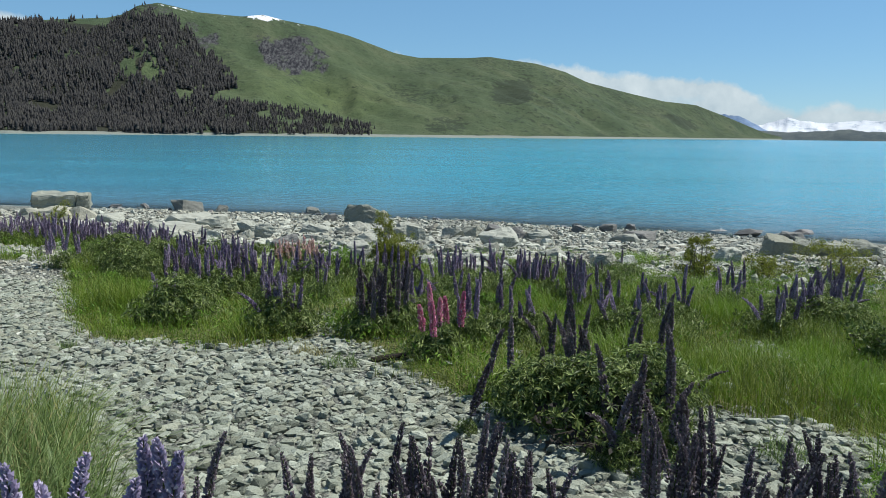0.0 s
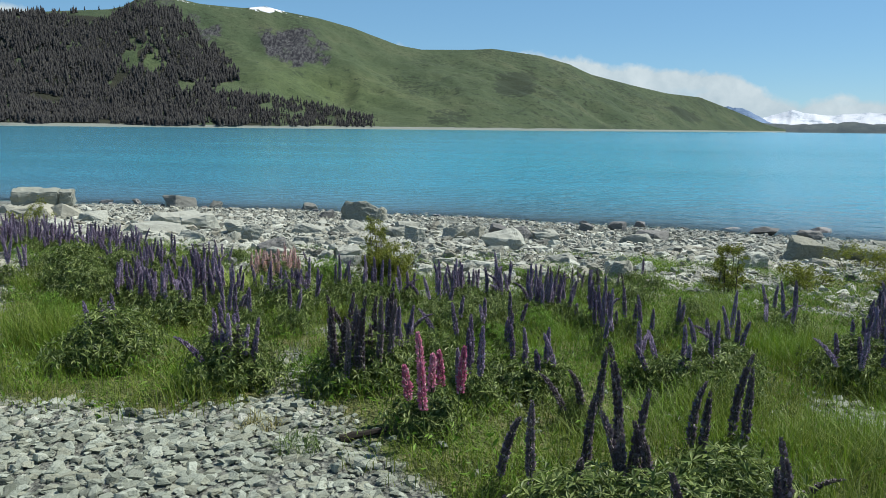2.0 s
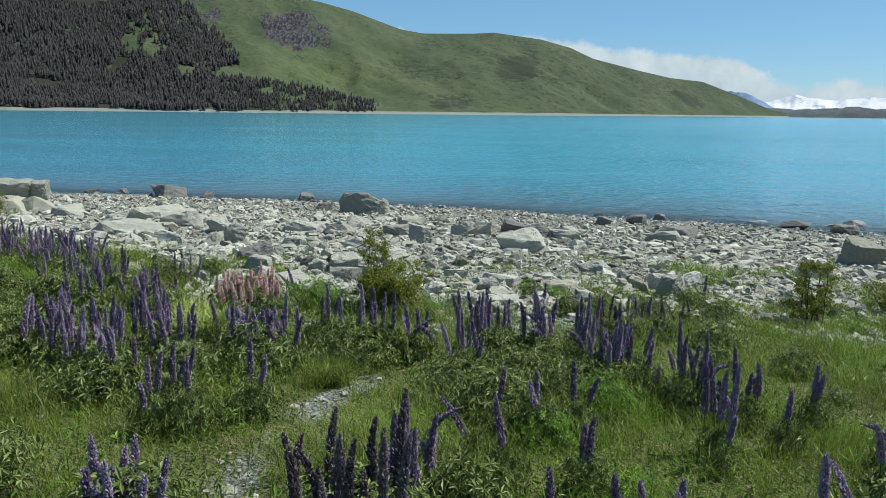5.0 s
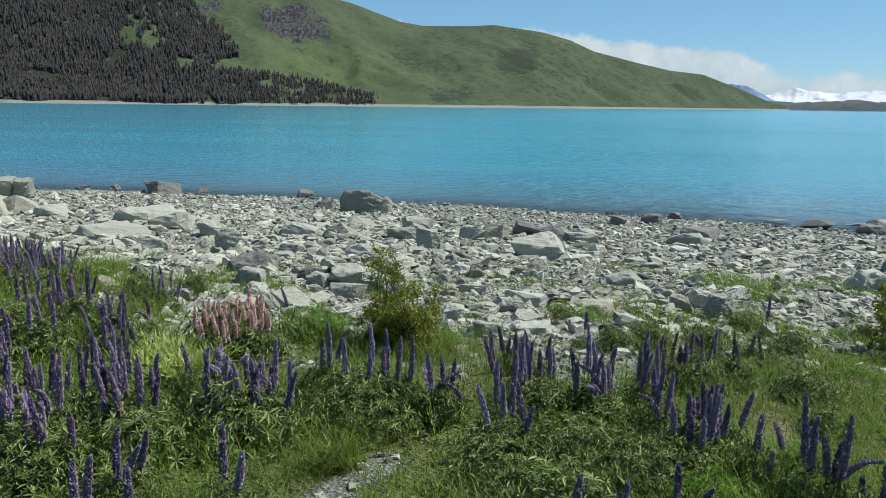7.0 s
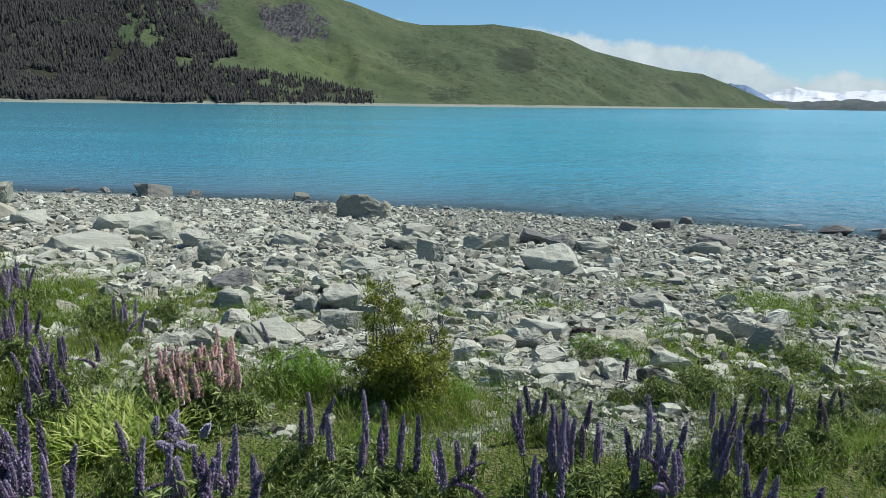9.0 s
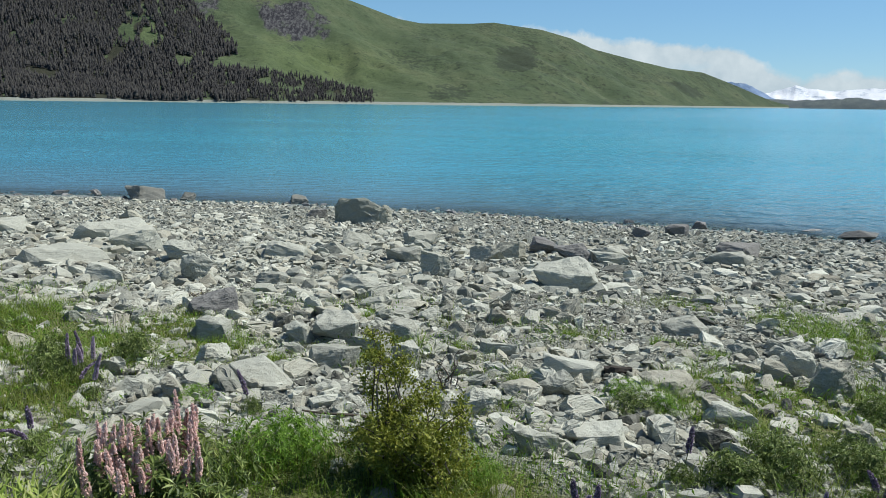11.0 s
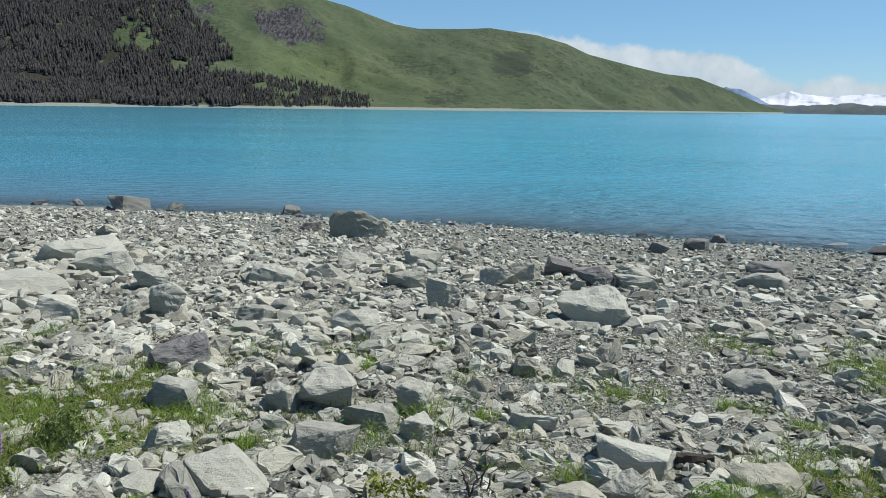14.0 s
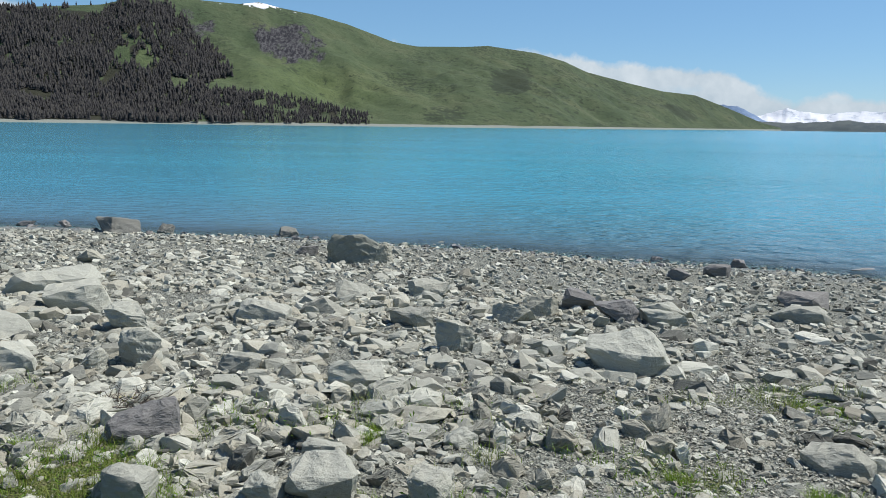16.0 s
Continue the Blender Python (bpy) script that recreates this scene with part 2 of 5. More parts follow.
GROUND, WATER = ground_material(), water_material()
LUPIN_LEAF = leaf_material("lupin_leaf", (0.048, 0.078, 0.017), (0.146, 0.206, 0.044), (0.38, 0.45, 0.155), 0.22)
BRIGHT_LEAF = leaf_material("bright_leaf", (0.080, 0.165, 0.016), (0.165, 0.310, 0.028), (0.28, 0.44, 0.065), 0.35)
PALE_LEAF = leaf_material("pale_strap_leaf", (0.22, 0.31, 0.055), (0.38, 0.47, 0.11), (0.66, 0.65, 0.30), 0.35)
BRIAR_LEAF = leaf_material("briar_leaf", (0.10, 0.125, 0.016), (0.25, 0.282, 0.036), (0.43, 0.44, 0.085), 0.35)
GRASS = leaf_material("meadow_grass", (0.064, 0.102, 0.012), (0.165, 0.225, 0.026), (0.33, 0.37, 0.075), 0.38, (0.205, 0.345, 0.030))
DRY_GRASS = leaf_material("dry_grass", (0.15, 0.145, 0.045), (0.30, 0.28, 0.095), (0.52, 0.46, 0.22), 0.3)
TUSSOCK = leaf_material("grey_green_tussock", (0.085, 0.135, 0.034), (0.155, 0.232, 0.060), (0.30, 0.375, 0.14), 0.3)
STALK = leaf_material("green_stalk", (0.060, 0.090, 0.030), (0.105, 0.150, 0.045), (0.150, 0.180, 0.075), 0.1)
TWIG = leaf_material("grey_twig", (0.065, 0.054, 0.044), (0.115, 0.100, 0.084), (0.18, 0.16, 0.135), 0.0)
DRIFTWOOD_AND_STEM_SHADE = leaf_material("dark_driftwood_and_stem_shade", (0.022, 0.019, 0.016), (0.045, 0.040, 0.034), (0.085, 0.076, 0.066), 0.0)
PURPLE = petal_material("violet_petal", (0.110, 0.076, 0.140), (0.220, 0.166, 0.252), (0.365, 0.290, 0.395), (0.58, 0.51, 0.63))
DARK_PURPLE = petal_material("dark_purple_petal", (0.082, 0.062, 0.070), (0.140, 0.110, 0.122), (0.215, 0.175, 0.188), (0.52, 0.46, 0.49))
LILAC = petal_material("lilac_petal", (0.26, 0.22, 0.34), (0.36, 0.31, 0.44), (0.46, 0.41, 0.53), (0.78, 0.74, 0.80))
PINK = petal_material("pink_petal", (0.42, 0.10, 0.19), (0.56, 0.18, 0.28), (0.70, 0.29, 0.39), (0.86, 0.62, 0.66))
PEACH = petal_material("salmon_petal", (0.56, 0.33, 0.29), (0.70, 0.46, 0.41), (0.80, 0.59, 0.53), (0.92, 0.80, 0.74))


def hill_material():
    m = Mat("tussock_hill", 0.95, 0.15)
    scree, low, snow = m.attr("scree"), m.attr("low"), m.attr("snow")
    c = m.ramp(m.noise(0.006, 6, 0.6), (0.3, (0.048, 0.072, 0.036)), (0.5, (0.069, 0.094, 0.047)), (0.7, (0.094, 0.110, 0.058)))
    c = m.mix(m.math("MULTIPLY", m.attr("fresh"), m.math("MULTIPLY_ADD", m.noise(0.02, 5, 0.7), 1.0, 0.15)), c, (0.105, 0.140, 0.048))
    fleck = m.step(m.noise(0.06, 6, 0.72), 0.48, 0.66)
    c = m.mix(m.math("MULTIPLY", fleck, 0.55), c, (0.040, 0.058, 0.027))
    c = m.mix(m.math("MULTIPLY", m.step(m.noise(0.20, 3, 0.6), 0.54, 0.66), 0.45), c, (0.036, 0.052, 0.024))
    scrub = m.math("MULTIPLY", m.step(m.noise(0.0045, 3), 0.50, 0.62), m.step(m.noise(0.075, 3), 0.46, 0.60))
    c = m.mix(m.math("MULTIPLY", scrub, 0.7), c, (0.030, 0.042, 0.024))
    patchy = m.step(m.math("ADD", m.attr("scrub"), m.math("MULTIPLY", m.math("SUBTRACT", m.noise(0.045, 5, 0.7), 0.5), 2.4)), 0.55, 0.75)
    c = m.mix(m.math("MULTIPLY", patchy, 0.75), c, (0.026, 0.036, 0.022))
    streak = m.noise(0.16, 6, 0.72, stretch=(1.0, 0.35, 0.22))
    rocks = m.ramp(streak, (0.44, (0.020, 0.020, 0.024)), (0.60, (0.090, 0.090, 0.088)))
    c = m.mix(m.step(m.math("ADD", scree, m.math("MULTIPLY", m.math("SUBTRACT", m.noise(0.020, 7, 0.72, stretch=(1.0, 0.5, 0.5)), 0.5), 2.8)), 0.45, 0.80), c, rocks)
    # Forest floor and the shade between the pines, both in one dark colour.
    c = m.mix(m.math("MULTIPLY", m.step(m.attr("wood_shade"), 0.3, 0.8), 0.9), c, m.ramp(m.noise(0.05, 5, 0.7), (0.3, (0.016, 0.018, 0.013)), (0.7, (0.040, 0.038, 0.026))))
    c = m.mix(m.step(m.math("ADD", low, m.math("MULTIPLY", m.math("SUBTRACT", m.noise(0.02, 4), 0.5), 0.6)), 0.4, 0.6), c, (0.215, 0.235, 0.200))
    c = m.mix(m.step(m.math("ADD", snow, m.math("MULTIPLY", m.math("SUBTRACT", m.noise(0.035, 6, 0.7), 0.5), 2.6)), 0.62, 0.72), c, (0.75, 0.76, 0.78))
    m.colour(c)
    m.bump(m.noise(0.022, 8, 0.68), 13.0, 0.5)
    return m.m


def far_material(name, stops, scale, bump):
    m = Mat(name, 0.9, 0.1)
    m.colour(m.ramp(m.noise(scale, 7, 0.65, stretch=(1, 1, 2)), *stops))
    m.bump(m.noise(scale * 2, 7, 0.7), bump, 0.8)
    return m.m


HILL = hill_material()
PINE = leaf_material("conifer_needles", (0.031, 0.031, 0.032), (0.050, 0.049, 0.047), (0.075, 0.073, 0.063), 0.0)
# Far land and mountain lean to blue: distance haze is in their colours.
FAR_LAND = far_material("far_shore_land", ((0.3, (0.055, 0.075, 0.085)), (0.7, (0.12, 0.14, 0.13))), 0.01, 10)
BLUE_MOUNTAIN = far_material("haze_blue_mountain_rock", ((0.3, (0.19, 0.27, 0.40)), (0.7, (0.28, 0.37, 0.50))), 0.01, 12)
# Snow with patches paled to blue grey, the haze painted into the colour.
SNOW = far_material("hazed_mountain_snow", ((0.34, (0.40, 0.46, 0.52)), (0.46, (0.74, 0.77, 0.79)), (0.8, (0.86, 0.87, 0.87))), 0.012, 5)

# ---- mesh helpers ----
rng = np.random.default_rng(7)


def mesh_of(name, verts, faces, mat, smooth=False, attrs=None):
    """A mesh from arrays: faces is an (n, 3) or (n, 4) array."""
    verts, faces = np.asarray(verts, np.float32).reshape(-1, 3), np.asarray(faces, np.int32)
    me = bpy.data.meshes.new(name)
    k = faces.shape[1]
    me.vertices.add(len(verts))
    me.vertices.foreach_set("co", verts.ravel())
    me.loops.add(faces.size)
    me.loops.foreach_set("vertex_index", faces.ravel())
    me.polygons.add(len(faces))
    me.polygons.foreach_set("loop_start", np.arange(0, faces.size, k, dtype=np.int32))
    me.polygons.foreach_set("use_smooth", np.full(len(faces), smooth))
    for key, vals in (attrs or {}).items():
        a = me.attributes.new(key, "FLOAT", "POINT")
        a.data.foreach_set("value", np.asarray(vals, np.float32).ravel())
    me.update()
    me.validate()
    me.materials.append(mat)
    return me


def part(name, me, parent, label="", m=None):
    """Links a mesh as one object under a thing."""
    ob = new(name, me)
    ob.parent = parent
    if m is not None:
        ob.matrix_basis = m
    return tagged(ob, label) if label else ob


def vnoise(x, y, scale, seed=0):
    """Smooth value noise in the plan, about -1 to 1."""
    x, y = np.asarray(x, float) / scale + 1000.3 + seed * 17.1, np.asarray(y, float) / scale + 1000.7 + seed * 9.7
    xi, yi = np.floor(x).astype(np.int64), np.floor(y).astype(np.int64)
    fx, fy = x - xi, y - yi
    fx, fy = fx * fx * (3 - 2 * fx), fy * fy * (3 - 2 * fy)

    def h(a, b):
        v = np.sin(a * 127.1 + b * 311.7 + seed * 74.7) * 43758.5453
        return (v - np.floor(v)) * 2 - 1

    return (h(xi, yi) * (1 - fx) + h(xi + 1, yi) * fx) * (1 - fy) + (h(xi, yi + 1) * (1 - fx) + h(xi + 1, yi + 1) * fx) * fy


def smooth01(v, lo, hi):
    u = np.clip((np.asarray(v, float) - lo) / (hi - lo), 0, 1)
    return u * u * (3 - 2 * u)


# ---- the plan of the shore ----
def shoreline(x):
    x = np.asarray(x, float)
    c = np.clip(x, -40, 40)
    return 47.0 - 0.30 * c - 0.0030 * c * c - 0.2 * (x - c) + 0.35 * np.sin(0.55 * x + 0.8) * np.exp(-(x / 60) ** 2)


def base_height(x, y):
    d = shoreline(x) - np.asarray(y, float)
    return np.interp(d, [-400, -60, -8, 0, 6.4, 22.6, 25, 28.6, 32, 36, 40, 44, 60, 200, 2000], [-20, -6, -0.75, 0, 0.42, 1.80, 1.98, 2.30, 2.66, 3.02, 3.38, 3.6, 4.2, 6.0, 14.0])


def ground_height(x, y):
    z = base_height(x, y)
    near = smooth01(shoreline(x) - np.asarray(y, float), -1.0, 5.0)
    return z + near * (0.05 * vnoise(x, y, 2.6, 1) + 0.025 * vnoise(x, y, 0.9, 2)) + 0.02 * vnoise(x, y, 0.5, 3)


def meadow(x, y):
    """1 where plants grow, 0 on bare stones."""
    x, y = np.asarray(x, float), np.asarray(y, float)
    front = np.interp(x, [-20, -11, -8.9, -7.2, -5.1, -4.5, -3.8, -2.9, -1.8, -1, -0.2, 0.5, 0.9, 1.3, 1.75, 2.1, 2.6, 3.2, 6, 12], [19, 18.2, 17.3, 13.6, 9.6, 8.5, 7.7, 7.55, 7.15, 7.1, 6.4, 5.3, 4.6, 4.5, 4.9, 5.4, 5.15, 5.0, 4.8, 4.6])
    rear = np.interp(x, [-20, -14, -10, -7, -5, -3.7, -2, -0.5, 0.2, 1.5, 2.3, 4.6, 7, 11, 20], [30, 27, 24, 21.5, 19.4, 16.8, 16.4, 15.9, 14.7, 14.5, 16.6, 17.0, 18.4, 21, 24])
    wob = 0.8 * vnoise(x, y, 1.7, 5) + 0.4 * vnoise(x, y, 0.6, 6)
    a = smooth01(y + wob * 0.5 - front, -0.3, 0.5)
    b = 1 - smooth01(y + wob - rear, -1.6, 0.6)
    way = np.interp(y, [7.0, 8.2, 8.8, 9.4, 10.1, 10.7, 11.2, 11.6, 12.2], [-1.1, -1.27, -1.34, -1.45, -1.55, -1.25, -1.0, -0.85, -0.62])
    path = np.exp(-((x - way) / np.interp(y, [7, 9.2, 10.3, 11.5], [0.22, 0.21, 0.30, 0.18])) ** 2) * smooth01(y, 6.5, 7.5) * (1 - smooth01(y, 11.6, 12.2)) * (0.75 + 0.8 * vnoise(x, y, 0.3, 14))
    bare = 0.9 * np.exp(-(((x - 3.66) / 0.28) ** 2 + ((y - 7.75) / 0.6) ** 2)) + 0.9 * np.exp(-(((x - 5.7) / 1.1) ** 2 + ((y - 14.7) / 0.4) ** 2)) + 0.7 * np.exp(-(((x + 2.0) / 0.5) ** 2 + ((y - 14.1) / 0.35) ** 2)) + 0.8 * np.exp(-(((x - 2.9) / 1.2) ** 2 + ((y - 15.3) / 0.5) ** 2)) + 0.9 * np.exp(-(((x + 3.9) / 0.7) ** 2 + ((y - 15.7) / 0.7) ** 2))
    gaps = smooth01(vnoise(x, y, 1.1, 12) + 0.5 * vnoise(x, y, 0.45, 13), 0.15 - 0.35 * smooth01(x, -0.8, 0.6) * smooth01(y, 13.0, 14.6), 0.55) * smooth01(y, 12.8, 14.6) * 0.9
    lawn = 1.1 * np.exp(-(((x + 9.7) / 1.3) ** 4 + ((y - 15.0) / 0.9) ** 4))
    return np.clip(np.maximum(a * b, lawn) * (1 - gaps) - path - bare, 0, 1)


def moss(x, y):
    """Thin green patches among the rocks behind the meadow."""
    x, y = np.asarray(x, float), np.asarray(y, float)
    zone = smooth01(y, 14.0, 16.0) * (1 - smooth01(y, 20.5, 24.5)) * (0.45 + 0.55 * smooth01(np.abs(x + 1.0), 1.5, 4.0))
    strip = np.exp(-((x - 5.5) / 2.6) ** 2 - ((y - 23.5) / 0.9) ** 2)
    return np.clip(zone * smooth01(vnoise(x, y, 1.5, 8) + 0.4 * vnoise(x, y, 0.5, 9) + 0.55 * np.exp(-((x + 5.6) / 2.2) ** 2 - ((y - 18.6) / 1.8) ** 2) + 0.55 * np.exp(-((x - 2.9) / 2.4) ** 2 - ((y - 16.8) / 1.6) ** 2) + 0.3 * np.exp(-((x + 4.5) / 1.6) ** 2 - ((y - 19.0) / 1.4) ** 2), -0.08, 0.42) + strip * smooth01(vnoise(x, y, 0.9, 10), -0.1, 0.4), 0, 1)


def spread(lo, hi, step, far_lo, far_hi, grow=1.35):
    mid = list(np.arange(lo, hi + step / 2, step))
    s, v = step, hi
    while v < far_hi:
        s *= grow
        v = min(v + s, far_hi)
        mid.append(v)
    s, v = step, lo
    while v > far_lo:
        s *= grow
        v = max(v - s, far_lo)
        mid.insert(0, v)
    return np.array(mid)


def sheet(xs, ys):
    gx, gy = np.meshgrid(xs, ys)
    w, h = len(xs), len(ys)
    i = np.arange(w * h).reshape(h, w)
    f = np.stack([i[:-1, :-1], i[:-1, 1:], i[1:, 1:], i[1:, :-1]], -1).reshape(-1, 4)
    return gx.ravel(), gy.ravel(), f


gx, gy, gf = sheet(spread(-30, 24, 0.3, -3200, 3200), spread(0, 56, 0.3, -3200, 400))
gz = ground_height(gx, gy)
ground = tagged(new("ground", mesh_of("ground", np.stack([gx, gy, gz], 1), gf, GROUND, True, {
    "veg": np.maximum(meadow(gx, gy), 0.8 * moss(gx, gy)), "wet": 1 - smooth01(gz, 0.02, 0.16)})),
    "stony lake shore of grey gravel and patchy turf", "ground", kind="structure")

wx, wy, wf = sheet(spread(-40, 32, 0.8, -4400, 4400, 1.1), spread(38, 62, 0.6, 20, 4600, 1.1))
tagged(new("water", mesh_of("water", np.stack([wx, wy, np.zeros_like(wx)], 1), wf, WATER, True, {
    "depth": np.clip(-base_height(wx, wy), 0, 12), "dull_light": 1 - smooth01(wx + 0.10 * wy, -90, 0), "chop": smooth01(np.degrees(np.arctan2(wx, np.maximum(wy - 12, 1))), -8, 14) * (1 - 0.75 * smooth01(wy, 110, 420))})), "milky turquoise glacial lake with small ripples", "lake", kind="structure")


# ---- the far shore ----
def polar(name, az, rings, z, mat, label, category, attrs=None, kind="structure"):
    A = np.radians(az)[None, :]
    X, Y = rings * np.sin(A), rings * np.cos(A)
    h, w = X.shape
    i = np.arange(w * h).reshape(h, w)
    f = np.stack([i[:-1, :-1], i[:-1, 1:], i[1:, 1:], i[1:, :-1]], -1).reshape(-1, 4)
    return tagged(new(name, mesh_of(name, np.stack([X, Y, z], -1), f, mat, True, attrs)), label, category, kind=kind)


SKYLINE = [(-60, 5.0), (-40, 6.4), (-30.9, 7.05), (-27.6, 7.5), (-24.4, 7.85), (-23.4, 8.15), (-22.4, 8.8), (-21, 9.1), (-19.8, 8.9), (-18.3, 8.62), (-15.2, 8.5), (-13.7, 8.7), (-12.2, 8.38), (-9.7, 8.0), (-7.2, 7.4), (-3.7, 6.2), (-1.9, 5.9), (2, 5.93), (3.6, 6.02), (7.3, 5.5), (9.5, 4.88), (11.2, 4.1), (14.6, 3.22), (16.9, 2.68), (19.2, 2.4), (21.6, 1.45), (23.9, 0.45), (25.2, 0.1)]


def shore_range(az):
    return np.interp(az, [-60, -40, -31, -17, 0, 10, 16, 22, 25.2], [2000, 1750, 1560, 1570, 1750, 2050, 2500, 3400, 4150])


def ridge_range(az):
    return np.interp(az, [-60, -40, -31, -21, -12, 0, 8, 16, 22, 25.2], [2700, 2400, 2350, 2400, 2500, 2750, 2950, 3300, 3800, 4300])


def hill_height(az, u):
    az, u = np.asarray(az, float), np.asarray(u, float)
    s, r = shore_range(az), ridge_range(az)
    el = np.interp(az, [a for a, _ in SKYLINE], [e for _, e in SKYLINE])
    top = r * np.tan(np.radians(el)) + 5.6
    rr = s + (r - s) * u
    x, y = rr * np.sin(np.radians(az)), rr * np.cos(np.radians(az))
    v = np.clip(u, 0, 1)
    z = 1.2 + top * (0.16 * v + 0.84 * v ** 1.25)
    fold = 1.5 * np.sin(np.pi * v) * np.clip(top / 250, 0.08, 1)
    z = z + fold * (24 * vnoise(x + 0.5 * y, y * 0.45, 260, 21) + 15 * vnoise(x + 0.4 * y, y * 0.5, 110, 22) + 6 * vnoise(x, y, 42, 23))
    z = np.where(u < 0.02, -6 + (z + 6) * np.clip(u / 0.02 + 0.3, 0, 1), z)
    return x, y, np.where(u > 1, top - (u - 1) * (r - s) * 0.35, z)


def elevation(x, y, z):
    return np.degrees(np.arctan2(z - 5.6, np.hypot(x, y)))


haz = np.linspace(-60, 25.2, 430)
hu = np.concatenate([[-0.02, 0.0, 0.01, 0.02], np.linspace(0.035, 1, 66), [1.05, 1.2, 1.5]])
HA, HU = np.meshgrid(haz, hu)
hx, hy, hz = hill_height(HA, HU)
he = elevation(hx, hy, hz)


def blob(a, e, ca, ce, ra, re):
    return np.exp(-((a - ca) / ra) ** 4 - ((e - ce) / re) ** 4)


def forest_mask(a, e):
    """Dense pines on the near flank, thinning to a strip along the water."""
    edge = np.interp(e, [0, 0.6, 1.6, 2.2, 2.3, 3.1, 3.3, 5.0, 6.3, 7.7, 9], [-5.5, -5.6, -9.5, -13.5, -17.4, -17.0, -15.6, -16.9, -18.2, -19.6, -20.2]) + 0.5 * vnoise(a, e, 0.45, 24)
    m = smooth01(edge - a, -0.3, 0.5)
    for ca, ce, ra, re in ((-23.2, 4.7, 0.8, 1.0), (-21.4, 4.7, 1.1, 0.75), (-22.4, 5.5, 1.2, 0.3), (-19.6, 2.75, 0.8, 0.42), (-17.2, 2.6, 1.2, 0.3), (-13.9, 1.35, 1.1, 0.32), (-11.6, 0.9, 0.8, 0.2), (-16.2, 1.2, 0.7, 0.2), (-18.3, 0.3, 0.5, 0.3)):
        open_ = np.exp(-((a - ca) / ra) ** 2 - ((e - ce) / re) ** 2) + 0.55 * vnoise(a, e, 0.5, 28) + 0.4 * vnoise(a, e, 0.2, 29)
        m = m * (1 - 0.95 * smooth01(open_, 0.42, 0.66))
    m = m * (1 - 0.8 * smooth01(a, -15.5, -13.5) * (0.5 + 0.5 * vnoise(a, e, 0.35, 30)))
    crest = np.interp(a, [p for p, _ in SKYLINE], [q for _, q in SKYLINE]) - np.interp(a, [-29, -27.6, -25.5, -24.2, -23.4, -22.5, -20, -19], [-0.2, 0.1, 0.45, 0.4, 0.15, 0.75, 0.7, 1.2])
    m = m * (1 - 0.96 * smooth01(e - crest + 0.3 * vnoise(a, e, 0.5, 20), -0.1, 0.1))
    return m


scree = np.maximum.reduce([blob(HA - 0.5 * (5.9 - he), he, -11.6, 5.9, 2.6, 1.5), 0.62 * blob(HA, he, -17.8, 6.9, 1.7, 1.3), 0.5 * blob(HA, he, -21.3, 8.6, 1.6, 0.5)])
snow_patch = np.maximum(0.95 * blob(HA - 2.0 * (8.55 - he), he, -13.6, 8.55, 1.3, 0.26), 0.62 * np.exp(-((np.interp(HA, [p for p, _ in SKYLINE], [q for _, q in SKYLINE]) - 0.06 - he) / 0.09) ** 2) * smooth01(HA, -23, -21) * (1 - smooth01(HA, -11.5, -9)))
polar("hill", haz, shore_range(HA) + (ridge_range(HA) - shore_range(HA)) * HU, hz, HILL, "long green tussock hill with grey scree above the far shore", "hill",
      {"scree": scree, "low": 1 - smooth01(hz, 4.0, 8.0), "snow": snow_patch, "fresh": 0.75 * np.exp(-((HA + 9.5) / 6.5) ** 2 - ((he - 3.0 + 0.12 * (HA + 9.5)) / 1.7) ** 2) + 0.5 * np.exp(-((HA + 21.8) / 1.6) ** 2 - ((he - 4.7) / 1.0) ** 2), "scrub": np.maximum.reduce([1.1 * blob(HA, he, 5.4, 3.4, 1.8, 1.1), 0.8 * blob(HA, he, 0.2, 0.8, 2.2, 0.7), 0.55 * blob(HA, he, 9, 2.6, 2.2, 0.8), 1.0 * blob(HA - 1.6 * (1.2 - he), he, 18.2, 1.2, 0.8, 0.7), 0.5 * blob(HA, he, -3, 3.0, 2, 0.8), 0.34 + 0.14 * smooth01(HA, -4, 6)]), "wood_shade": forest_mask(HA, he) * (HU > 0.012)})


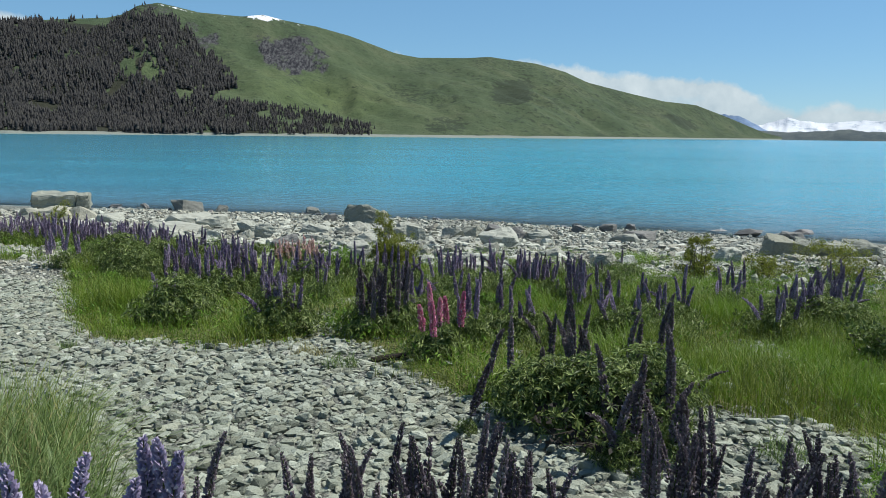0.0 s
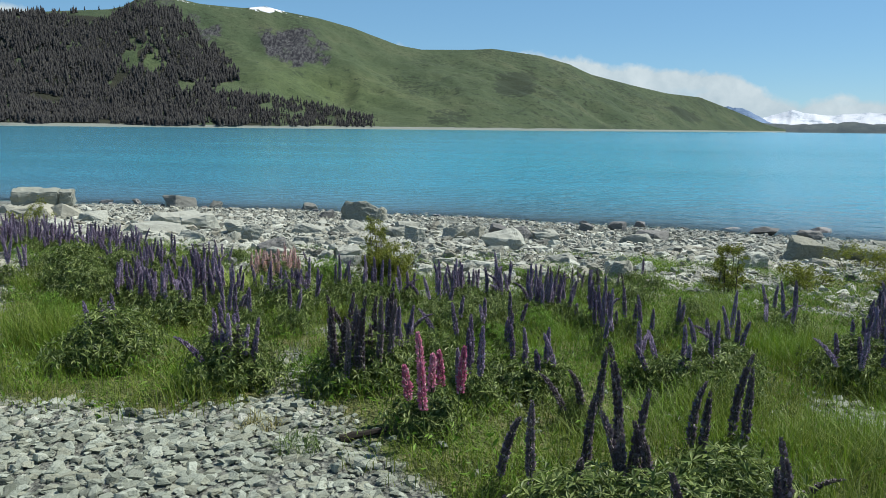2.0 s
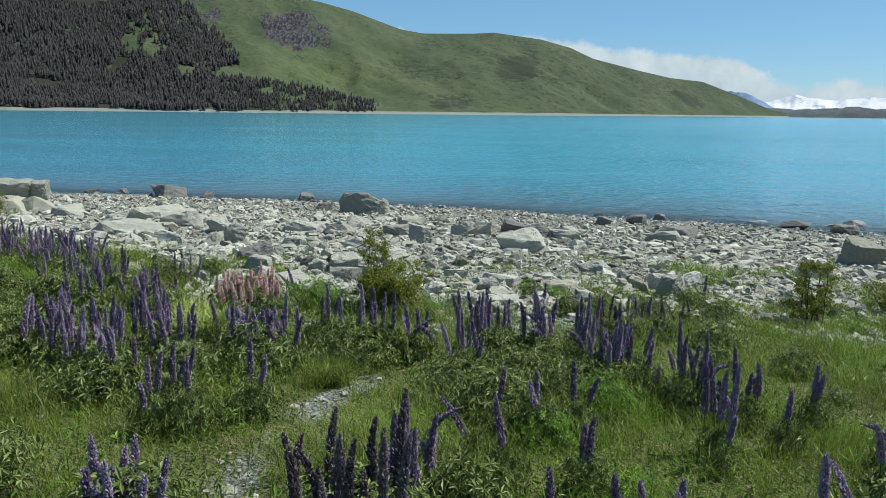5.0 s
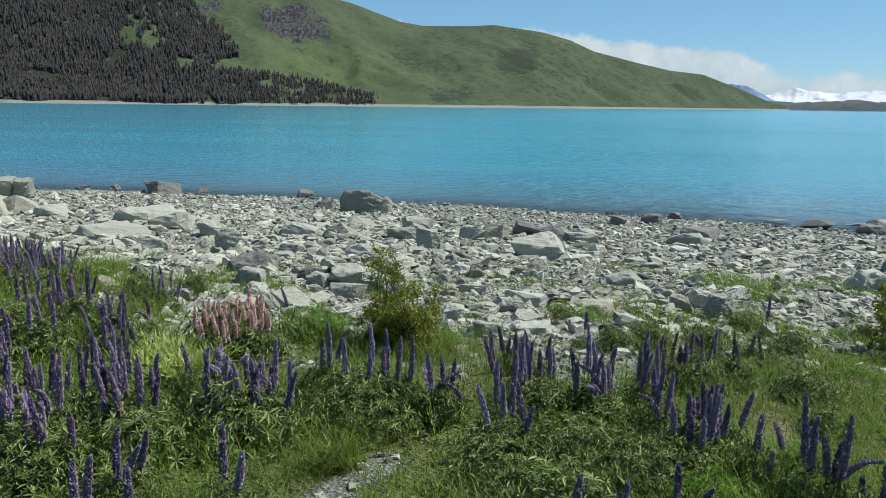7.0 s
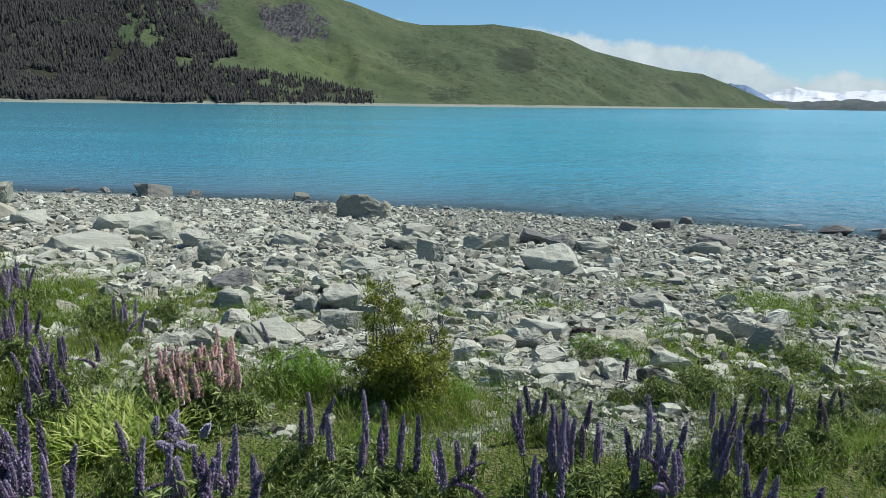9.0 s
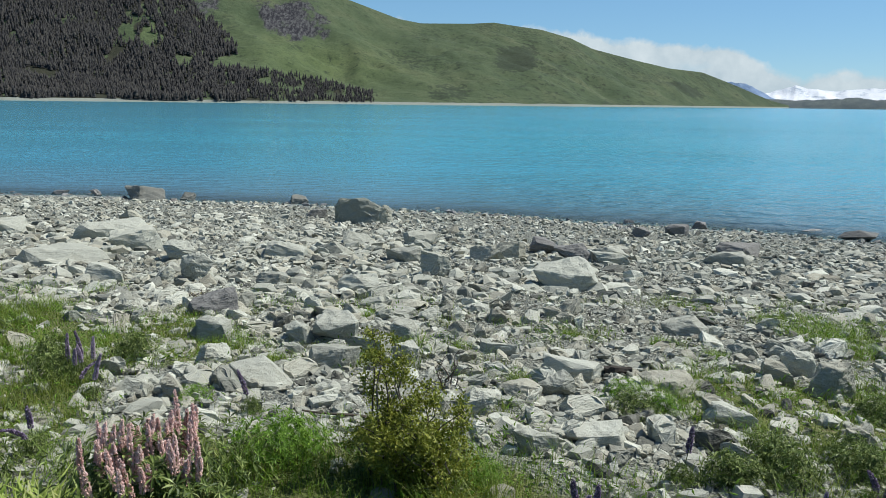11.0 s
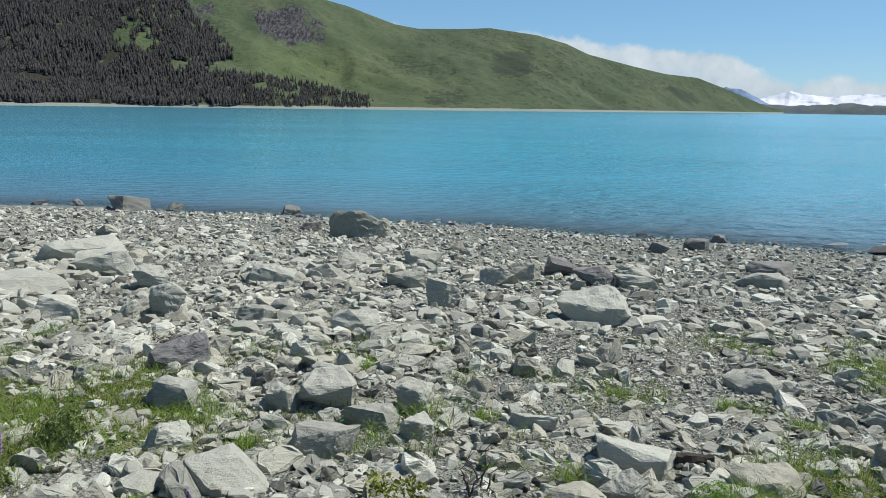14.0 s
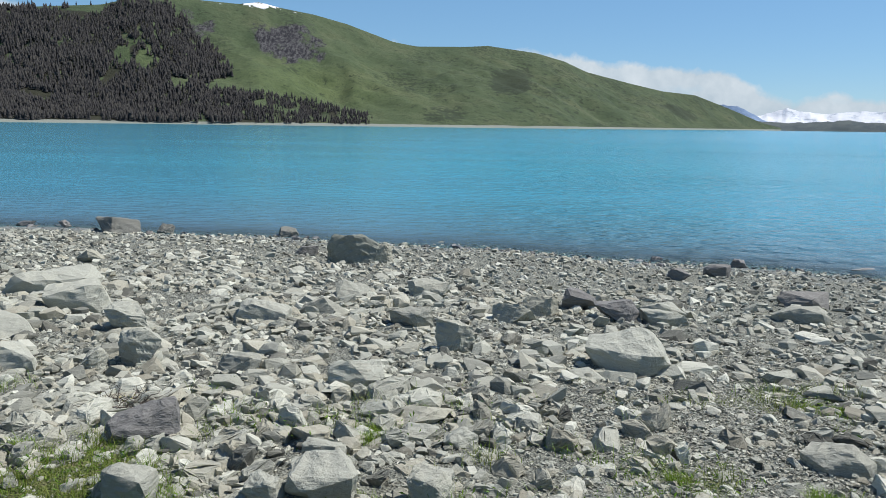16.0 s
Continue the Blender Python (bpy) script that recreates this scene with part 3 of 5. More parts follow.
def conifers(n):
    """Tapered, ragged tiers of branches on a short trunk, each tree a little different."""
    a = rng.uniform(-40, -5, n * 4)
    u = rng.uniform(0.012, 1.0, n * 4) ** 1.1
    x, y, z = hill_height(a, u)
    ok = (rng.random(n * 4) < forest_mask(a, elevation(x, y, z))) & (z > 5 + 3 * vnoise(x, y, 60, 25)) & (vnoise(x, y, 70, 26) > -0.75)
    x, y, z = x[ok][:n], y[ok][:n], z[ok][:n]
    n = len(x)
    hgt = (15.5 + 3.0 * vnoise(x, y, 120, 27) + rng.normal(0, 2.6, n)) * (0.75 + 0.35 * rng.random(n)) * (1 - 0.25 * smooth01(np.degrees(np.arctan2(x, y)), -16, -13))
    rad = hgt * rng.uniform(0.19, 0.29, n)
    V, F, base = [], [], 0
    k = 6
    for lo, hi, rs in ((0.04, 0.52, 1.0), (0.26, 0.78, 0.80), (0.52, 1.0, 0.50)):
        ang = rng.uniform(0, 6.28, (n, 1)) + np.arange(k) * 2 * np.pi / k
        r = rad[:, None] * rs * rng.uniform(0.6, 1.2, (n, k))
        ring = np.stack([x[:, None] + r * np.cos(ang), y[:, None] + r * np.sin(ang), z[:, None] + hgt[:, None] * (lo + 0.07 * rng.random((n, k)))], -1)
        tip = np.stack([x + rng.normal(0, 0.2, n), y, z + hgt * hi], -1)[:, None]
        V.append(np.concatenate([ring, tip], 1).reshape(-1, 3))
        o = base + np.arange(n)[:, None] * (k + 1)
        F.append(np.stack([o + np.arange(k), o + (np.arange(k) + 1) % k, np.broadcast_to(o + k, (n, k))], -1).reshape(-1, 3))
        base += n * (k + 1)
    return np.concatenate(V), np.concatenate(F)


fv, ff = conifers(17000)
tagged(new("pine_forest", mesh_of("pine_forest", fv, ff, PINE, True)), "dense dark green pine forest on the hillside above the lake", "forest", kind="stuff")

faz = np.linspace(22.5, 60, 220)
fr = np.array([4420.0, 4450, 4520, 4600])[:, None] + 0 * faz
fl = np.array([0, 0.25, 1.0, 0.7])[:, None] * (4520 * np.tan(np.radians(np.interp(faz, [22.5, 24.3, 26.5, 29.3, 31.6, 36, 60], [0.5, 0.56, 0.5, 0.7, 0.5, 0.6, 0.5]))) + 5 + 5 * vnoise(faz, faz, 0.7, 31) + 2 * vnoise(faz, faz, 0.15, 32))[None, :] - np.array([3, 0, 0, 0])[:, None]
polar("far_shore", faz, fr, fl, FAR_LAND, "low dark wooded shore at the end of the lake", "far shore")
maz = np.linspace(17, 60, 500)
crest = np.interp(maz, [17, 22, 23.8, 24.8, 25.5, 26.3, 28, 29.2, 31.5, 36, 60], [0.8, 0.9, 1.0, 1.3, 1.55, 1.3, 1.2, 1.32, 1.25, 1.3, 1.2]) + 0.12 * vnoise(maz, maz, 1.6, 33) + 0.05 * vnoise(maz, maz, 0.5, 34)
mr = np.linspace(4640, 4860, 26)[:, None] + 0 * maz
mu = np.linspace(0, 1, 26)[:, None]
mz = 4860 * np.tan(np.radians(crest))[None, :] * mu ** 1.1 + np.sin(np.pi * mu) * (9 * vnoise(maz[None, :] * 84 + mu * 130, mu * 90, 70, 36) + 4 * vnoise(maz[None, :] * 84 - mu * 90, mu * 70, 28, 37))
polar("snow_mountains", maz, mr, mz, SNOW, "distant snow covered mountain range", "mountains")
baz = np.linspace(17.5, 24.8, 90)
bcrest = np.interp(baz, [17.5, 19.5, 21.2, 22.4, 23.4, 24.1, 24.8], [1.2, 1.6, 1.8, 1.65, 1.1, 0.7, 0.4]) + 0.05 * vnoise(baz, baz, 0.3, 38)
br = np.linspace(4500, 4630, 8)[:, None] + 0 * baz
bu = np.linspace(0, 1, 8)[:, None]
polar("blue_mountain", baz, br, 4630 * np.tan(np.radians(bcrest))[None, :] * bu + np.sin(np.pi * bu) * 14 * vnoise(baz[None, :], bu * 6, 0.3, 39), BLUE_MOUNTAIN, "distant mountain slope in haze blue", "mountain")


# ---- stones ----
def hull(points):
    """The angular solid round a set of points, as arrays of vertices and triangles."""
    bm = bmesh.new()
    for p in points:
        bm.verts.new(p)
    res = bmesh.ops.convex_hull(bm, input=bm.verts)
    loose = [v for v in bm.verts if not v.link_faces]
    bmesh.ops.delete(bm, geom=loose, context="VERTS")
    bmesh.ops.triangulate(bm, faces=bm.faces)
    bm.verts.index_update()
    v = np.array([p.co[:] for p in bm.verts])
    f = np.array([[q.index for q in t.verts] for t in bm.faces])
    bm.free()
    return v, f


def rough(shape, amp, seed):
    """Breaks each face of a stone into four and knocks the new corners about."""
    v, f = shape
    r = np.random.default_rng(seed)
    mid, V = {}, [tuple(p) for p in v]

    def half(a, b):
        k = (min(a, b), max(a, b))
        if k not in mid:
            mid[k] = len(V)
            V.append(tuple((v[a] + v[b]) / 2 + r.normal(0, amp, 3) * (0.03 + np.linalg.norm(v[b] - v[a]))))
        return mid[k]

    F = []
    for a, b, c in f:
        ab, bc, ca = half(a, b), half(b, c), half(c, a)
        F += [(a, ab, ca), (ab, b, bc), (ca, bc, c), (ab, bc, ca)]
    return np.array(V), np.array(F)


def stone_shape(n, flat, seed, boxy=0.45):
    """A broken stone, one metre long, with flat faces; its foot lies a little below zero."""
    r = np.random.default_rng(seed)
    p = r.normal(size=(n, 3))
    p /= np.linalg.norm(p, axis=1)[:, None]
    p = np.sign(p) * np.abs(p) ** boxy
    p *= np.array([0.42, 0.30, 0.36 * flat]) * r.uniform(0.72, 1.0, (n, 1))
    p[:, 0] += p[:, 2] * r.normal(0, 0.35)
    p[:, 2] += 0.20 * flat + p[:, 0] * r.normal(0, 0.12)
    return hull([Vector(q) for q in p])


def block_shape(flat, seed, extra=0):
    """A broken block, one metre long: a skewed, tapered box with a few corners more."""
    r = np.random.default_rng(seed)
    c = np.array([(x, y, z) for x in (-1, 1) for y in (-1, 1) for z in (0, 1)], float)
    if extra:
        c = np.concatenate([c, np.stack([r.uniform(-1, 1, extra), r.uniform(-1, 1, extra), r.uniform(0.3, 1.25, extra)], 1)])
        c[8:, :2] *= (1.25 / np.maximum(np.abs(c[8:, :2]).max(1), 0.3))[:, None]
    top = c[:, 2:3]
    c[:, :2] *= 1 - top * r.uniform(0.15, 0.6)
    c = c * np.array([0.46, 0.31, 0.52 * flat]) + r.normal(0, 1, c.shape) * np.array([0.08, 0.07, 0.07 * flat])
    c[:, 0] += c[:, 2] * r.normal(0, 0.3)
    c[:, 2] += c[:, 0] * r.normal(0, 0.16) + c[:, 1] * r.normal(0, 0.16) - 0.06 * flat
    return hull([Vector(v) for v in c])


def worn(shape, cut):
    """Takes the sharp corners off a broken stone."""
    v, f = shape
    side = {(min(a, b), max(a, b)) for t in f for a, b in ((t[0], t[1]), (t[1], t[2]), (t[2], t[0]))}
    return hull([Vector(v[a] + (v[b] - v[a]) * c) for a, b in sorted(side) for c in (cut, 1 - cut)])


ROCKS = [block_shape(f, 100 + k, n) for k, (n, f) in enumerate(((6, 0.62), (9, 0.5), (7, 0.75)))] + [stone_shape(n, f, 120 + k, 0.62) for k, (n, f) in enumerate(((18, 0.75), (20, 0.6), (17, 0.9), (19, 0.5), (16, 0.68), (18, 0.8)))]
SLABS = [block_shape(f, 140 + k, n) for k, (n, f) in enumerate(zip((3, 4, 2, 5, 3, 4), (0.42, 0.34, 0.5, 0.38, 0.3, 0.45)))]
PLAIN = ROCKS + SLABS
ROCKS = [worn(s, 0.16) for s in ROCKS]
SLABS = [worn(s, 0.14) for s in SLABS]
CHIPS = [stone_shape(9, f, 190 + k, 0.6) for k, f in enumerate((0.6, 0.8, 0.5, 0.9, 0.7))] + [block_shape(f, 180 + k) for k, f in enumerate((0.5, 0.7, 0.42, 0.6, 0.8, 0.55))]
WORN_CHIPS = [worn(s, 0.17) for s in CHIPS]
PEBBLES = [stone_shape(7, f, 170 + k, 0.8) for k, f in enumerate((0.6, 0.8, 0.5, 0.7))]


def turned(n, tilt):
    """Random turns about the upright, with some tilt, as (n, 3, 3)."""
    a, t, b = rng.uniform(0, 2 * np.pi, n), rng.normal(0, tilt, n), rng.uniform(0, 2 * np.pi, n)
    ca, sa, ct, st = np.cos(a), np.sin(a), np.cos(t), np.sin(t)
    z, o = np.zeros(n), np.ones(n)
    Rz = np.stack([ca, -sa, z, sa, ca, z, z, z, o], -1).reshape(n, 3, 3)
    Rx = np.stack([o, z, z, z, ct, -st, z, st, ct], -1).reshape(n, 3, 3)
    cb, sb = np.cos(b), np.sin(b)
    Rb = np.stack([cb, -sb, z, sb, cb, z, z, z, o], -1).reshape(n, 3, 3)
    return Rz @ Rx @ Rb


def strew(x, y, size, shapes, tilt, sink=0.0):
    """Stones of the given sizes on the ground, joined into arrays."""
    n = len(x)
    R = turned(n, tilt)
    S = size[:, None] * rng.uniform(0.78, 1.22, (n, 3))
    P = np.stack([x, y, ground_height(x, y) - sink * size], 1)
    pick = rng.integers(0, len(shapes), n)
    V, F, base = [], [], 0
    for k, (v, f) in enumerate(shapes):
        i = np.flatnonzero(pick == k)
        if not len(i):
            continue
        w = np.einsum("nij,nvj->nvi", R[i], v[None] * S[i][:, None, :]) + P[i][:, None, :]
        V.append(w.reshape(-1, 3))
        F.append((f[None] + (base + np.arange(len(i)) * len(v))[:, None, None]).reshape(-1, 3))
        base += len(i) * len(v)
    return np.concatenate(V), np.concatenate(F)


def join(*pairs):
    V, F, b = [], [], 0
    for v, f in pairs:
        V.append(v)
        F.append(np.asarray(f) + b)
        b += len(v)
    return np.concatenate(V), np.concatenate(F)


def in_view(x, y, margin=1.5):
    """The wedge of shore that the path looks over."""
    return (np.abs(x + 0.3) < 2.4 + margin + 0.68 * np.maximum(y - 1.5, 0)) & (x > -30) & (x < 24)


def sample(n, x0, x1, y0, y1, density):
    x, y = rng.uniform(x0, x1, n), rng.uniform(y0, y1, n)
    keep = (rng.random(n) < density(x, y)) & in_view(x, y)
    return x[keep], y[keep]


def rocky(x, y):
    d = shoreline(x) - y
    return (1 - 0.88 * meadow(x, y)) * (1 - 0.4 * moss(x, y)) * smooth01(y, 13.5, 16.5) * smooth01(d, -3.5, 0.5)


def gravelly(x, y):
    """The finer gravel patch on the open beach."""
    return np.exp(-((x - 2.6) / 2.2) ** 2 - ((y - 22.5) / 3.2) ** 2) + 0.7 * np.exp(-((x - 6.5) / 4.0) ** 2 - ((y - 28.0) / 3.0) ** 2) + 0.7 * np.exp(-((x + 3.2) / 0.9) ** 2 - ((y - 26.3) / 0.8) ** 2)


def big(x, y):
    d = shoreline(x) - y
    return rocky(x, y) * (1 - 0.85 * np.clip(gravelly(x, y), 0, 1)) * (0.25 + 0.75 * smooth01(d, 4, 15)) * (0.65 + 0.35 * smooth01(-x, -6, 3))


rx, ry = sample(70000, -28, 22, 13, 50, lambda x, y: big(x, y) * (0.5 + 0.4 * vnoise(x, y, 3.0, 41)) * (0.3 + 0.7 * (1 - smooth01(y, 27, 38))))
rs = 0.15 + 0.46 * rng.random(len(rx)) ** 2.5
rs *= 0.45 + 0.33 * smooth01(ry, 14.5, 16.5) + 0.22 * smooth01(ry, 20.0, 24.0)
near = np.hypot((rx + 0.5) * 0.8, ry - 14) < 9.5
order = np.argsort(-(rs * near))[:300]
single = np.zeros(len(rx), bool)
single[order] = True
close = ~single & (ry < 24)
rest = ~single & (ry >= 24)
tagged(new("beach_rocks", mesh_of("beach_rocks", *join(strew(rx[close], ry[close], rs[close], ROCKS + SLABS, 0.2, 0.05), strew(rx[rest], ry[rest], rs[rest], PLAIN, 0.2, 0.05)), ROCK)), "angular grey beach rocks piled along the shore", "rocks", kind="stuff")

sx, sy = sample(125000, -28, 22, 12, 50.5, lambda x, y: np.clip(rocky(x, y) * (0.95 - 0.7 * smooth01(y, 24, 34)) * (1 - 0.72 * np.clip(gravelly(x, y), 0, 1)), 0, 1))
ss = (0.055 + 0.20 * rng.random(len(sx)) ** 2.2) * (1 + 0.30 * smooth01(sy, 24, 34))
front = (sy > 15.5) & (sy < 23.5) & (ss > 0.13)
tagged(new("beach_stones", mesh_of("beach_stones", *join(strew(sx[front], sy[front], ss[front], WORN_CHIPS, 0.28, 0.03), strew(sx[~front], sy[~front], ss[~front], CHIPS, 0.28, 0.03)), ROCK)), "broken grey stones between the beach rocks", "stones", kind="stuff")

px_, py_ = sample(50000, -8, 9, 14, 29, lambda x, y: np.clip(rocky(x, y) * (0.35 + 0.6 * gravelly(x, y)), 0, 1))
tagged(new("beach_gravel", mesh_of("beach_gravel", *strew(px_, py_, 0.03 + 0.055 * rng.random(len(px_)) ** 1.6, PEBBLES, 0.4), ROCK)), "fine grey gravel on the beach", "gravel", kind="stuff")

fgx, fgy = sample(60000, -1.5, 7.5, 18.0, 28.5, lambda x, y: np.clip(gravelly(x, y) * rocky(x, y) * 1.1 - 0.1, 0, 1))
tagged(new("fine_gravel", mesh_of("fine_gravel", *strew(fgx, fgy, 0.04 + 0.06 * rng.random(len(fgx)) ** 1.5, PEBBLES, 0.3), ROCK)), "pale grey pebble gravel between the beach boulders", "gravel", kind="stuff")

wxs, wys = sample(2600, -28, 22, 40, 56, lambda x, y: smooth01(y - shoreline(x), -1.0, 0.0) * (1 - smooth01(y - shoreline(x), 0.5, 5.0)))
tagged(new("wet_stones", mesh_of("wet_stones", *strew(wxs, wys, 0.12 + 0.3 * rng.random(len(wxs)) ** 2, SLABS + ROCKS[:3], 0.25, 0.04), ROCK_WET)), "dark wet stones at the water's edge", "stones", kind="stuff")

ROCK_MESHES = [mesh_of("rock", *rough(shape, 0.06, 150 + k), ROCK) for k, shape in enumerate(ROCKS + SLABS)]
for i in np.flatnonzero(single):
    s = float(rs[i])
    ob = new("rock", ROCK_MESHES[int(rng.integers(len(ROCK_MESHES)))])
    ob.matrix_basis = pose(rx[i], ry[i], float(ground_height(rx[i], ry[i])) - 0.05 * s, rng.normal(0, 9), rng.normal(0, 9), rng.uniform(0, 360)) @ Matrix.Diagonal((s, s * rng.uniform(0.8, 1.2), s * rng.uniform(0.95, 1.4), 1))
    tagged(ob, "angular grey greywacke rock lying on the beach", "rock", "rocks on the beach")


def boulder(x, y, w, h, mat, label, seed, deep=0.75, turn=None, boxy=0.72):
    """A large weathered boulder: broken faces, worn edges and a rough skin."""
    r = np.random.default_rng(seed)
    n = 19
    p = r.normal(size=(n, 3))
    p /= np.linalg.norm(p, axis=1)[:, None]
    p = np.sign(p) * np.abs(p) ** boxy
    low = p[:, 2] < 0.15
    p[low, :2] *= (r.uniform(0.9, 1.1, low.sum()) / np.maximum(np.linalg.norm(p[low, :2], axis=1), 0.2))[:, None]
    p *= np.array([w * 0.56, w * 0.56 * deep, h * 0.76]) * r.uniform(0.78, 1.02, (n, 1))
    p[:, 0] += p[:, 2] * r.normal(0, 0.25)
    p[:, 2] += h * 0.38
    p[:, 2] = np.minimum(p[:, 2], h * 1.02 + p[:, 0] * r.normal(0, 0.4) + p[:, 1] * r.normal(0, 0.4))
    v, f = hull([Vector(q) for q in p])
    bm = bmesh.new()
    vs = [bm.verts.new(q) for q in v]
    for t in f:
        bm.faces.new([vs[k] for k in t])
    bmesh.ops.dissolve_limit(bm, angle_limit=0.14, verts=bm.verts, edges=bm.edges)
    bmesh.ops.triangulate(bm, faces=bm.faces)
    for _ in range(4):
        bmesh.ops.subdivide_edges(bm, edges=[e for e in bm.edges if e.calc_length() > 0.09 * w], cuts=1, use_grid_fill=True)
        bmesh.ops.triangulate(bm, faces=bm.faces)
    for _ in range(2):
        bmesh.ops.smooth_vert(bm, verts=bm.verts, factor=0.16, use_axis_x=True, use_axis_y=True, use_axis_z=True)
    bm.normal_update()
    off = Vector((seed * 3.7, seed * 1.3, 0))
    moves = []
    for q in bm.verts:
        c = q.co / w
        d = noise.noise((c + off) * 2.6) * 0.035 + noise.noise((c + off) * 7.0) * 0.022 + noise.noise((c + off) * 19.0) * 0.009 + abs(noise.noise((Vector((c.x, c.y, c.z * 3)) + off) * 4)) * -0.06
        moves.append(q.normal * d * min(w, 1.4 * h))
    for q, d in zip(bm.verts, moves):
        q.co += d
    me = bpy.data.meshes.new("boulder")
    bm.to_mesh(me)
    bm.free()
    me.materials.append(mat)
    ob = new("boulder", me)
    ob.matrix_basis = pose(x, y, float(base_height(x, y)) - 0.06 * h, 0, 0, r.uniform(-35, 35) if turn is None else turn)
    return tagged(ob, label, "boulder", "boulders on the shore")


PALE, GREY, SLATE, WETL = "large pale grey boulder resting among beach stones", "weathered grey boulder lying on the rocky beach", "dark slate boulder lying on the rocky beach", "dark wet boulder standing at the water's edge"
MIDDLE_BOULDERS = [(2.2, 25.6, 1.5, 0.74), (-0.85, 26.5, 0.85, 0.62), (-2.42, 24.05, 1.0, 0.45), (-1.42, 22.5, 0.92, 0.28), (-0.94, 21.55, 0.48, 0.24), (0.55, 29.6, 1.05, 0.5), (1.3, 30.6, 1.0, 0.5), (-3.4, 32.3, 1.2, 0.6), (-3.9, 29.8, 1.4, 0.6), (-7.3, 27.2, 0.8, 0.6), (-6.1, 25.0, 0.8, 0.62), (3.38, 21.2, 0.78, 0.34), (-1.75, 28.6, 1.0, 0.55), (-1.44, 33.2, 1.4, 0.5), (-4.42, 24.8, 0.75, 0.3), (-5.0, 28.8, 1.3, 0.55), (-6.7, 24.3, 0.6, 0.45), (-2.74, 21.6, 0.6, 0.26), (-1.4, 21.7, 0.55, 0.24), (4.2, 30.0, 1.1, 0.45)]
NEAR_BOULDERS = [(-2.32, 20.05, 0.8, 0.42), (-2.4, 20.85, 0.5, 0.34), (-1.25, 19.95, 0.52, 0.38), (-2.84, 19.95, 0.36, 0.32), (-4.15, 19.95, 0.66, 0.34), (-1.7, 19.4, 0.6, 0.3), (0.13, 19.4, 0.55, 0.26), (-2.85, 17.75, 0.95, 0.28), (-2.15, 18.6, 0.72, 0.34), (1.0, 18.4, 0.85, 0.3), (0.65, 17.5, 0.46, 0.3), (0.22, 17.35, 0.52, 0.22), (-0.29, 16.8, 0.34, 0.32), (3.75, 18.5, 0.52, 0.34), (4.28, 19.0, 0.46, 0.36), (4.25, 18.1, 0.6, 0.5), (2.1, 17.85, 0.62, 0.3), (0.2, 15.75, 0.44, 0.3), (0.82, 16.05, 0.6, 0.22), (2.43, 16.8, 0.52, 0.28), (-1.25, 20.2, 0.5, 0.3), (-3.7, 18.6, 0.46, 0.32), (-1.2, 19.05, 0.4, 0.32), (-3.63, 17.1, 0.38, 0.3)]
for k, (x, y, w, h) in enumerate(NEAR_BOULDERS):
    boulder(x, y, w, h, BOULDER, PALE if k % 2 else GREY, 440 + k, 0.8, None, 0.6)
for k, (x, y, w, h) in enumerate(MIDDLE_BOULDERS):
    boulder(x, y, w, h, BOULDER, PALE if w > 0.9 else GREY, 300 + k)
OUTER_BOULDERS = [(-9.25, 29.3, 1.7, 0.75), (-9.8, 26.3, 2.2, 0.55), (8.2, 31.4, 1.5, 0.5), (-11.2, 31.6, 2.4, 0.75), (8.7, 21.8, 1.1, 0.6), (-13.5, 38.4, 1.0, 0.5), (-17.0, 34.6, 2.0, 0.8), (-19.6, 34.2, 1.8, 0.7), (-3.35, 41.1, 0.9, 0.95), (-7.8, 24.4, 1.1, 0.5), (-15.2, 33.0, 1.4, 0.6), (4.3, 30.5, 1.3, 0.55)]
for k, (x, y, w, h) in enumerate(OUTER_BOULDERS):
    boulder(x, y, w, h, BOULDER, PALE if w > 1.6 else GREY, 340 + k)
for k, (x, y, w, h) in enumerate([(-4.65, 21.55, 0.95, 0.5), (2.5, 31.6, 1.2, 0.62), (3.0, 30.2, 1.2, 0.6), (9.5, 33.9, 1.7, 0.62), (19.4, 39.3, 1.5, 0.6), (17.7, 40.8, 1.5, 0.5), (-6.7, 43.0, 1.0, 0.45), (9.5, 40.4, 1.1, 0.55), (7.6, 39.1, 0.9, 0.5)]):
    boulder(x, y, w, h, ROCK_DARK, SLATE, 370 + k)
for k, (x, y, w, h, turn) in enumerate([(11.9, 25.1, 1.25, 0.8, 8), (12.95, 25.2, 0.6, 0.8, -15), (14.1, 25.6, 1.5, 0.62, 4), (15.7, 26.2, 1.2, 0.8, -6)]):
    boulder(x, y, w, h, BLOCK_ROCK, "blocky grey boulder in a row above the beach", 470 + k, 0.8, turn, 0.42)
boulder(-18.5, 34.2, 2.1, 0.75, BOULDER, PALE, 480, 0.7, 10)
boulder(-4.5, 41.2, 2.0, 1.3, BLOCK_ROCK, "big grey lichened boulder standing on the beach near the water", 393, 0.8, 10, 0.62)
for k, (x, y, w, h) in enumerate([(-18.2, 51.2, 2.7, 0.95), (-15.7, 51.2, 1.1, 0.65), (-9.15, 50.6, 1.4, 0.6), (20.6, 42.3, 1.7, 0.5), (21.5, 42.4, 1.6, 0.6), (11.6, 43.4, 0.8, 0.4), (16.8, 43.5, 1.6, 0.35), (-21.8, 52.6, 0.7, 0.45), (8.6, 45.0, 0.6, 0.3), (-5.3, 49.6, 0.5, 0.35), (-24.3, 53.2, 0.9, 0.35)]):
    boulder(x, y, w, h, ROCK_BROWN if k in (0, 1, 2) else ROCK_DARK if k == 3 else ROCK_WET, WETL, 400 + k, 0.75, None, 0.75)


